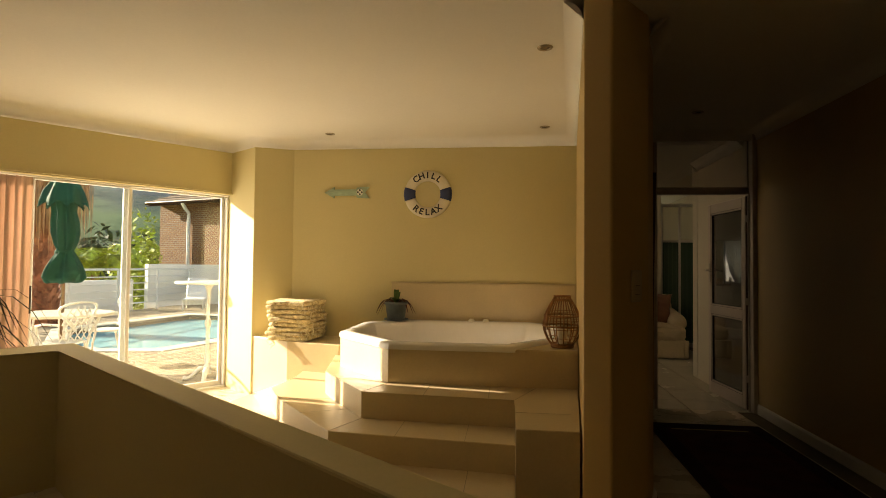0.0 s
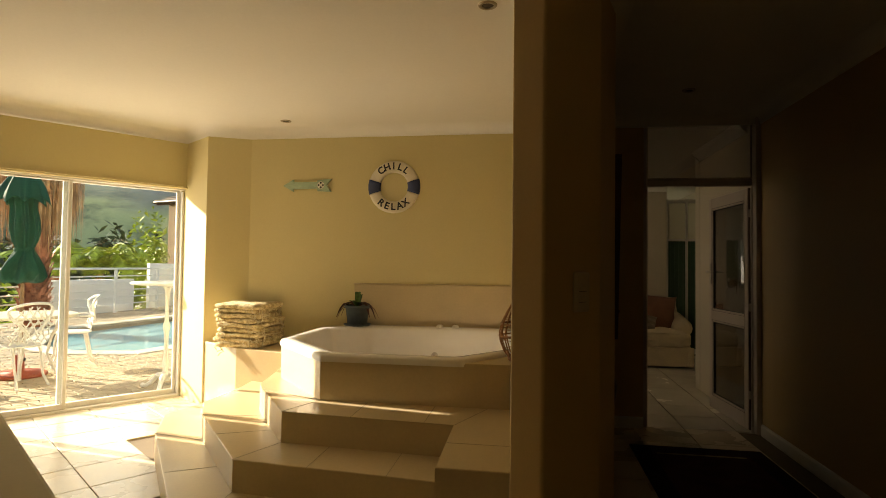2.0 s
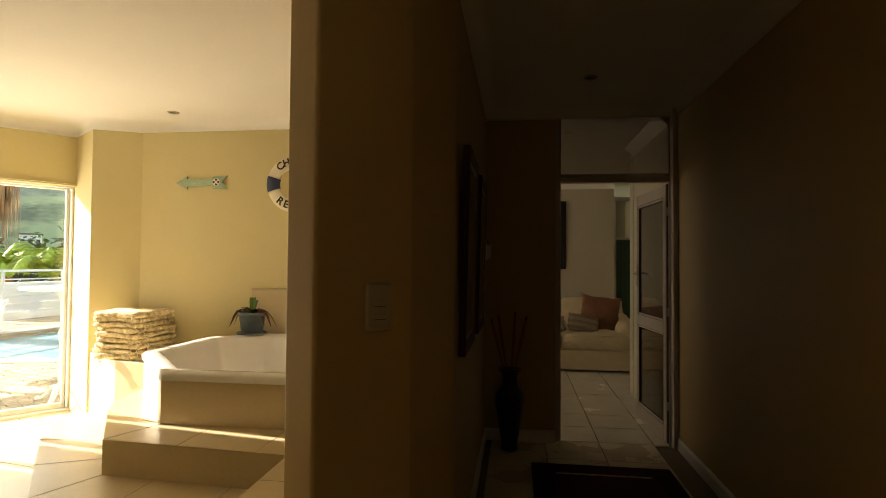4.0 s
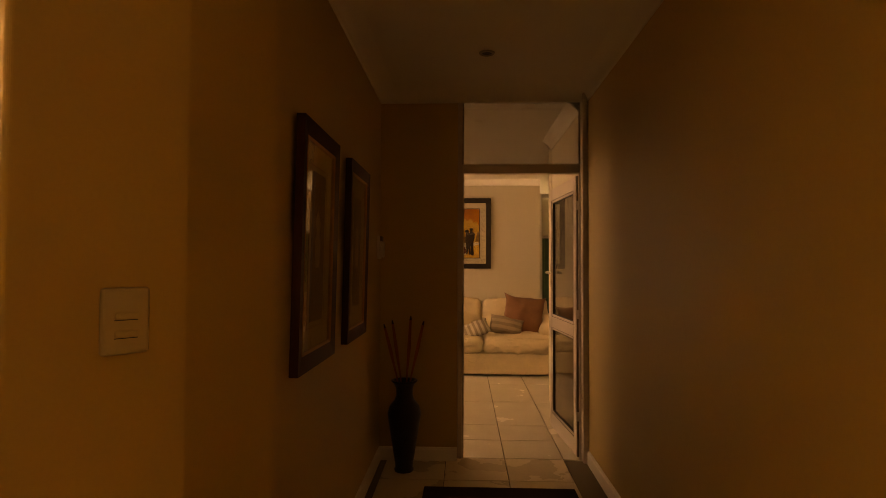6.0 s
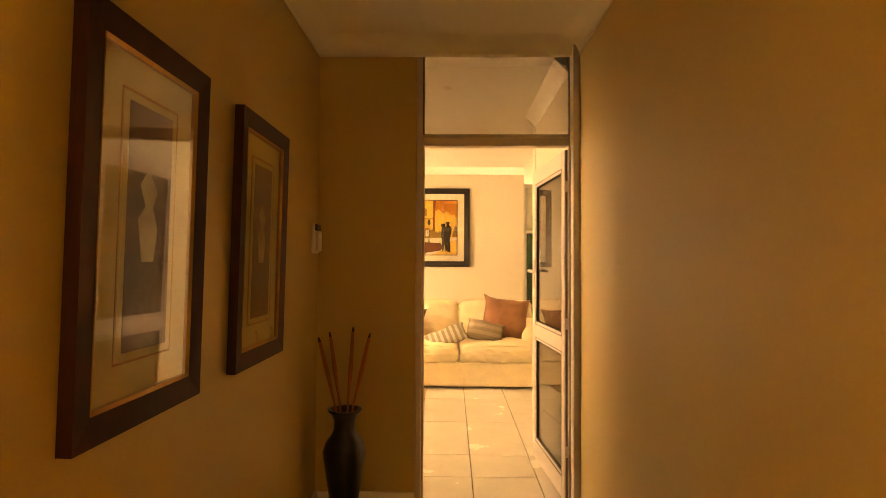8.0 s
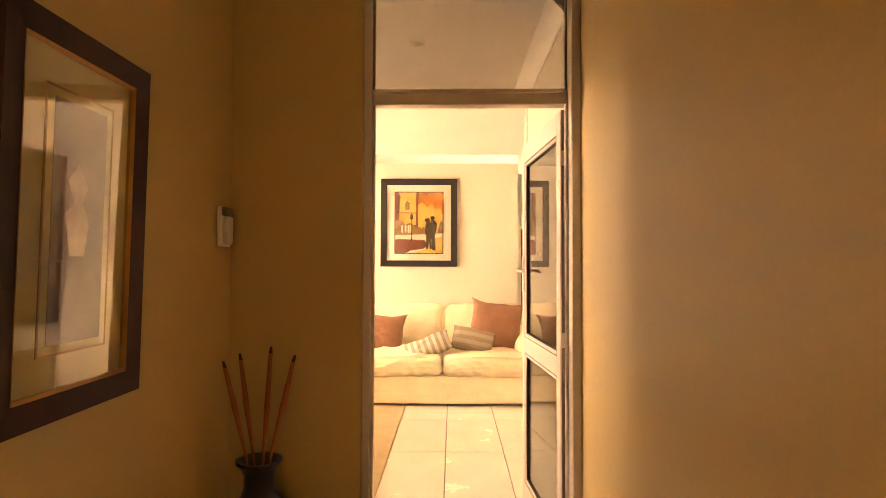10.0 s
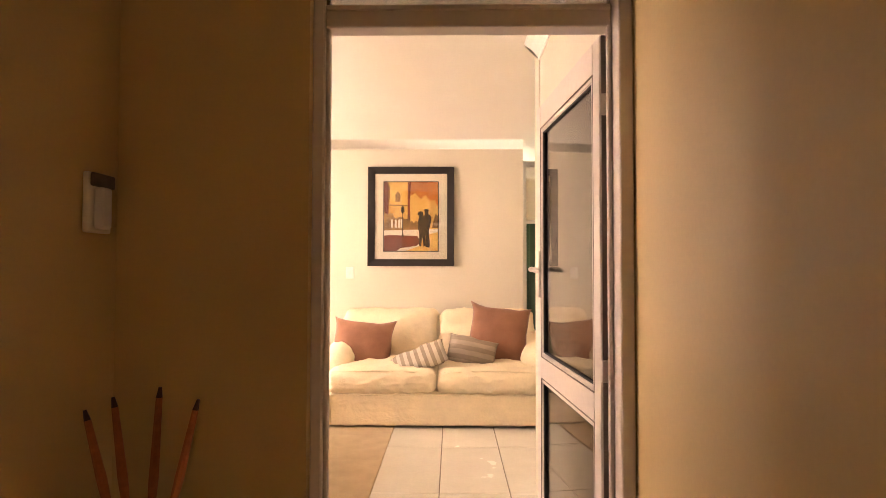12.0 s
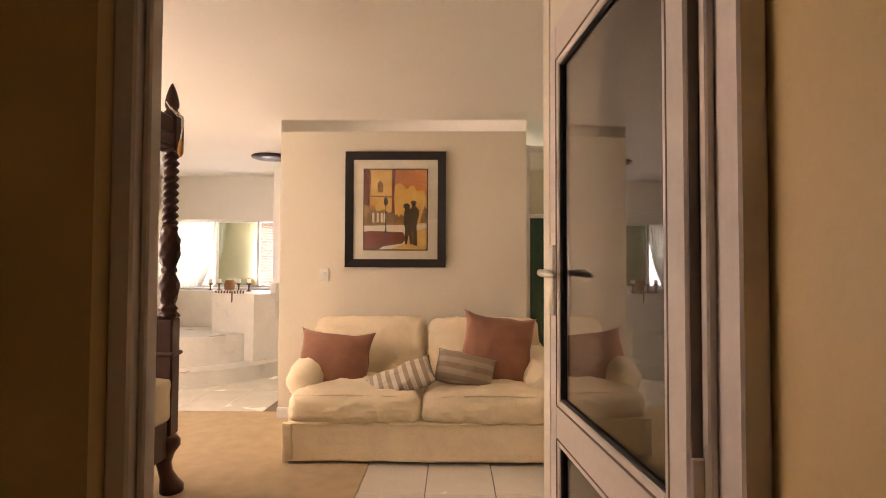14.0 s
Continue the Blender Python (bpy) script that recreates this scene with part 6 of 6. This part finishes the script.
# ---- planting ----
def leaf_cloud(bm, c, rad, n, size, rng, gap=0.55):
    """Many small leaves in uneven clumps through an ellipsoid."""
    clumps = []
    while len(clumps) < max(5, n // 60):
        p = Vector((rng.uniform(-1, 1), rng.uniform(-1, 1), rng.uniform(-1, 1)))
        if p.length < 1:
            clumps.append((p, rng.uniform(.18, .42)))
    for _ in range(n):
        p, r = rng.choice(clumps)
        d = Vector((rng.gauss(0, 1), rng.gauss(0, 1), rng.gauss(0, 1))).normalized() * r * rng.uniform(.6, 1)
        q = Vector(c) + Vector(((p.x + d.x) * rad[0], (p.y + d.y) * rad[1], (p.z + d.z) * rad[2]))
        s = size * rng.uniform(.6, 1.4)
        e = Euler((rng.uniform(-1, 1), rng.uniform(-1, 1), rng.uniform(0, 6.3))).to_matrix()
        vs = [bm.verts.new(q + e @ Vector(v) * s) for v in ((-.5, 0, 0), (0, -.22, .05), (.6, 0, 0), (0, .22, .05))]
        bm.faces.new(vs)
    return bm


def bush(name, x, y, z, rad, n, size, material, seed, label, trunk=True):
    ob = thing(name, pose(x, y, z), label, "shrub" if name == "shrub" else "tree")
    rng = random.Random(seed)
    if trunk:
        for k in range(4):
            a = k * 1.6 + seed
            part("limb", tubed([(0, 0, 0), (.1 * rad[0] * math.cos(a), .1 * rad[0] * math.sin(a), .5 * rad[2]), (.45 * rad[0] * math.cos(a), .45 * rad[1] * math.sin(a), 1.1 * rad[2])], [.12, .07, .03], 6), M_PALMTRUNK, ob)
    part("crown", leaf_cloud(bmesh.new(), (0, 0, rad[2]), rad, n, size, rng), material, ob)
    return ob


def spot(px_angle, dist):
    """A place seen from the stair landing at an angle left of the plan's north."""
    a = radians(px_angle)
    return 0.85 - dist * math.sin(a), 2.07 + dist * math.cos(a)


for k, (ang, dist, z, rad, n, size, mt, nm, lb) in enumerate((
        (36.3, 26, -7.0, (1.1, 1.1, 4.8), 5200, .24, M_LIME, "conifer_tree", "lime green conifer hedge beside the brick house"),
        (38.3, 27, -7.0, (1.5, 1.5, 3.9), 3600, .26, M_LIME, "leafy_tree", "bright green leafy tree beyond the railing"),
        (35.6, 25, -6.5, (.8, .8, 4.9), 2600, .22, M_LIME, "conifer_tree", "tall lime green conifer by the house"),
        (41.5, 24, -7, (2.2, 2.0, 3.7), 3600, .26, M_DARKSHRUB, "shrub", "dark green shrub below the terrace"),
        (44.5, 23, -7, (2.4, 2.0, 3.8), 3600, .26, M_LIME, "shrub", "bright green shrub below the terrace"),
        (48.0, 24, -7, (2.6, 2.2, 3.5), 3600, .28, M_DARKSHRUB, "shrub", "dark green shrub below the terrace"),
        (52.0, 25, -7, (2.8, 2.4, 3.6), 3600, .28, M_DARKSHRUB, "shrub", "dark green shrub below the terrace"),
        (39.5, 22, -6, (1.6, 1.6, 2.9), 2600, .24, M_DARKSHRUB, "shrub", "dark olive shrub behind the railing"))):
    x, y = spot(ang, dist)
    bush(nm, x, y, z, rad, n, size, mt, 50 + k, lb)


rng_t = random.Random(77)
for k in range(20):
    ang, dist = 31.5 + 1.35 * k + rng_t.uniform(-.4, .4), rng_t.uniform(34, 62)
    x, y = spot(ang, dist)
    top = 1.3 + dist * rng_t.uniform(.015, .05)
    rz_ = rng_t.uniform(3.5, 5.0)
    bush("leafy_tree", x, y, top - 2 * rz_, (rng_t.uniform(2.2, 3.6), 2.6, rz_), 1500, .5, rng_t.choice((M_DARKSHRUB, M_SHRUB, M_DARKSHRUB, M_LIME)), 300 + k, "rounded leafy tree on the slope below the terrace")


def frond(bm, base, a, length, rise, droop, rng, leaflets=26, lw=.03, ll=.45):
    c, s = math.cos(a), math.sin(a)
    pts = [Vector((base[0] + c * length * t, base[1] + s * length * t, base[2] + rise * math.sin(t * 1.9) - droop * t ** 2.2)) for t in (k / 10 for k in range(11))]
    tube(bm, pts, [.03 * (1 - .8 * k / 10) for k in range(11)], 5)
    side = Vector((-s, c, 0))
    for k in range(leaflets):
        t = .12 + .86 * k / leaflets
        i = min(9, int(t * 10))
        p = pts[i].lerp(pts[i + 1], t * 10 - i)
        d = (pts[i + 1] - pts[i]).normalized()
        l_ = ll * math.sin(math.pi * (.15 + .8 * t)) * rng.uniform(.85, 1.1)
        for sg in (-1, 1):
            q = p + (side * sg * .75 + d * .6 + Vector((0, 0, -.35 - .3 * rng.random()))).normalized() * l_
            m_ = (p + q) / 2 + Vector((0, 0, .06 * l_))
            w = d * lw
            v0, v1, v2, v3, v4 = [bm.verts.new(u) for u in (p - w, p + w, m_ + w, m_ - w, q)]
            bm.faces.new((v0, v1, v2, v3))
            bm.faces.new((v3, v2, v4))


for k, (ang, dist, top) in enumerate(((43.0, 24, .8), (39.9, 23.5, .9))):
    x, y = spot(ang, dist)
    pm = thing("green_palm", pose(x, y, -8), "green feathery palm below the terrace", "palm", "green palms beyond the railing")
    part("trunk", tubed([(0, 0, 0), (0, 0, top + 8)], [.16, .12], 10), M_PALMTRUNK, pm)
    rng = random.Random(70 + k)
    for q in range(16):
        bm = bmesh.new()
        frond(bm, (0, 0, top + 8), q * 2.4 + rng.uniform(-.2, .2), rng.uniform(1.5, 2.1), rng.uniform(.9, 1.7), rng.uniform(.8, 1.5), rng, 28, .03, .6)
        part("frond", bm, M_LIME, pm)
# old palm with a skirt of dry fronds
px_, py_ = spot(44.2, 14.6)
op = thing("old_palm", pose(px_, py_, -6), "tall palm with reddish trunk and hanging dry fronds", "palm")
bm = bmesh.new()
lathe(bm, [(.36, 0), (.28, 2), (.24, 5), (.24, 8), (.28, 10.5)], 18)
part("trunk", bm, M_PALMTRUNK, op)
bm = bmesh.new()
rng = random.Random(9)
for j in range(58):
    z = 4.2 + .105 * j
    for k in range(11):
        a = 2 * math.pi * (k + .5 * (j % 2)) / 11 + rng.uniform(-.06, .06)
        c, s = math.cos(a), math.sin(a)
        r0, r1, w = .24, .24 + rng.uniform(.04, .12), .065
        vs = [bm.verts.new((r0 * c - w * s, r0 * s + w * c, z)), bm.verts.new((r0 * c + w * s, r0 * s - w * c, z)), bm.verts.new((r1 * c + w * .6 * s, r1 * s - w * .6 * c, z + .16)), bm.verts.new((r1 * c - w * .6 * s, r1 * s + w * .6 * c, z + .16))]
        bm.faces.new(vs)
        v5 = bm.verts.new((r0 * c, r0 * s, z + .12))
        bm.faces.new((vs[3], vs[2], v5))
tagged(part("leaf_stub", bm, M_PALMTRUNK, op, "overlapping reddish leaf stubs"), kind="stuff")
bm = bmesh.new()
for k in range(4200):
    a = rng.uniform(0, 6.283)
    c, s = math.cos(a), math.sin(a)
    z0, l_ = rng.uniform(9.0, 11.2), rng.uniform(.5, 1.7)
    r0, r1 = .26, rng.uniform(.38, .85)
    w = rng.uniform(.008, .022)
    p0, p1, p2 = Vector((r0 * c, r0 * s, z0)), Vector((r1 * c, r1 * s, z0 - .35 * l_)), Vector((r1 * 1.02 * c, r1 * 1.02 * s, z0 - l_))
    sd = Vector((-s, c, 0)) * w
    v = [bm.verts.new(q) for q in (p0 - sd, p0 + sd, p1 + sd, p1 - sd, p2)]
    bm.faces.new(v[:4])
    bm.faces.new((v[3], v[2], v[4]))
tagged(part("dry_skirt", bm, M_PALMDRY, op, "hanging dry brown fronds"), kind="stuff")
for q in range(14):
    bm = bmesh.new()
    frond(bm, (0, 0, 11.0), q * 2.4, rng.uniform(2.2, 2.8), rng.uniform(.9, 1.6), rng.uniform(.8, 1.8), rng, 30, .03, .5)
    part("frond", bm, M_SHRUB, op)
# white houses far down the slope
for ang, dist, z, w in ((48.6, 110, 2.5, 4.5), (47.2, 135, 5.5, 4), (43.6, 150, 8.0, 4), (50.2, 120, 1.5, 6)):
    x, y = spot(ang, dist)
    h_ = thing("distant_house", pose(x, y, z - 4, 0, 0, ang), "small white house far down the slope", "house", "distant white houses")
    part("wall", boxed((-w / 2, -2, -6), (w / 2, 2, 3)), M_STUCCO, h_)
    part("roof", prismed([(-w / 2 - .2, -2.2), (w / 2 + .2, -2.2), (w / 2 + .2, 2.2), (-w / 2 - .2, 2.2)], 3, 3.3), M_ROOF, h_)
    for k in range(3):
        part("window", boxed((-w / 3 + k * w / 3 - .35, -2.04, .8), (-w / 3 + k * w / 3 + .35, -1.99, 2)), M_SEAL, h_)

# ---- floor tiles ----
def inside(x, y, poly):
    hit = False
    for (x0, y0), (x1, y1) in zip(poly, poly[1:] + poly[:1]):
        if (y0 > y) != (y1 > y) and x < (x1 - x0) * (y - y0) / (y1 - y0) + x0:
            hit = not hit
    return hit


def tile_mesh(name, w, d, material, h=.012, bevel=.0025):
    bm = bmesh.new()
    box(bm, (-w / 2, -d / 2, -h), (w / 2, d / 2, 0))
    top = [f for f in bm.faces if f.normal.z > .5 or all(abs(v.co.z) < 1e-6 for v in f.verts)]
    bmesh.ops.bevel(bm, geom=list(top[0].edges), offset=bevel, segments=1, affect="EDGES")
    bmesh.ops.recalc_face_normals(bm, faces=bm.faces)
    me = bpy.data.meshes.new(name)
    bm.to_mesh(me)
    bm.free()
    me.materials.append(material)
    return me


def lay(mesh, parent, x, y, z, turn, tilt=0.0):
    ob = new(mesh.name, mesh)
    ob.parent = parent
    ob.matrix_basis = pose(x, y, z + random.uniform(-.0004, .0004), random.uniform(-tilt, tilt), random.uniform(-tilt, tilt), turn)
    return ob


random.seed(5)
TP = 0.415
me_spa = tile_mesh("tile", TP - .005, TP - .005, M_TILE)
me_half, me_long = tile_mesh("tile", TP - .005, TP - .005, M_TILE_W), tile_mesh("tile", TP - .005, 2 * TP - .005, M_TILE_W)
hall_floor, bed_floor = bpy.data.objects["floor_hall"], bpy.data.objects["floor_bedroom"]
spa_poly = [win(0), win(4.6), (-2.2, 2.0), (0.4, 1.0), (1.05, 4.3), (1.235, 7.19), (-1.66, 7.19), (-2.01, 7.02)]
for i in range(-4, 16):
    for j in range(-2, 16):
        s, o = -.04 + TP * (i + .5), .10 + TP * (j + .5)
        x, y = W0.x + ALONG.x * s + .8 * (o - .2), W0.y + ALONG.y * s - .6 * (o - .2)
        if inside(x, y, spa_poly) and not inside(x, y, ST1):
            lay(me_spa, hall_floor, x, y, 0, math.degrees(math.atan2(-.6, .8)), .03)
hall_poly = [(0.9, 1.2), (2.9, 1.2), (2.9, 7.2), (1.35, 7.2), (1.35, 4.9), (1.05, 4.2)]
for i in range(0, 6):
    for j in range(0, 16):
        x, y = 1.867 - TP * 2.5 + TP * i, 7.145 - TP * (j + .5)
        if inside(x, y, hall_poly):
            lay(me_spa, hall_floor, x, y, 0, 0, .03)
for i in range(3):
    for j in range(2):
        lay(me_half, bed_floor, 1.867 + TP * (i + .5), 7.145 + TP * (j + .5), 0, 0, .03)
for i in range(4):
    for j in range(4):
        lay(me_long, bed_floor, 1.867 + TP * (i + .5), 7.975 + 2 * TP * (j + .5), 0, 0, .03)
for i in range(10):
    for j in range(4):
        lay(me_long, bed_floor, .70 - TP * (i + .5), 11.43 + 2 * TP * (j + .5), 0, 0, .03)

# ---- terrace pavers: those by the door as pieces, the rest joined ----
PW, PD = .222, .112
me_paver = tile_mesh("paver", PW - .010, PD - .010, M_PAVER, .03, .005)
pool_edge = inset(POOL, -.34)
count = 0
random.seed(11)
vs_, fs_ = [], []
for j in range(100):
    for i in range(64):
        s, o = -3.2 + PW * (i + .5 * (j % 2)), .30 + PD * j
        x, y = W0.x + ALONG.x * s + OUT.x * o, W0.y + ALONG.y * s + OUT.y * o
        if not inside(x, y, terr_out) or inside(x, y, pool_edge) or x < -10.2:
            continue
        if -.2 < s < 2.4 and o < 2.9 and count < 300:
            count += 1
            lay(me_paver, terrace, x, y, TZ, math.degrees(math.atan2(ALONG.y, ALONG.x)), .5)
        else:
            dz = random.uniform(-.002, .002)
            n0 = len(vs_)
            for du, dv, z in ((-1, -1, -.012), (1, -1, -.012), (1, 1, -.012), (-1, 1, -.012), (-.93, -.9, 0), (.93, -.9, 0), (.93, .9, 0), (-.93, .9, 0)):
                u, v = du * (PW - .010) / 2, dv * (PD - .010) / 2
                vs_.append((x + ALONG.x * u + OUT.x * v, y + ALONG.y * u + OUT.y * v, TZ + dz + z))
            fs_ += [[n0 + q for q in f] for f in ((4, 5, 6, 7), (0, 1, 5, 4), (1, 2, 6, 5), (2, 3, 7, 6), (3, 0, 4, 7))]
me = bpy.data.meshes.new("paving")
me.from_pydata(vs_, [], fs_)
me.materials.append(M_PAVER)
pv = new("paving", me)
pv.parent = terrace
tagged(pv, kind="stuff")
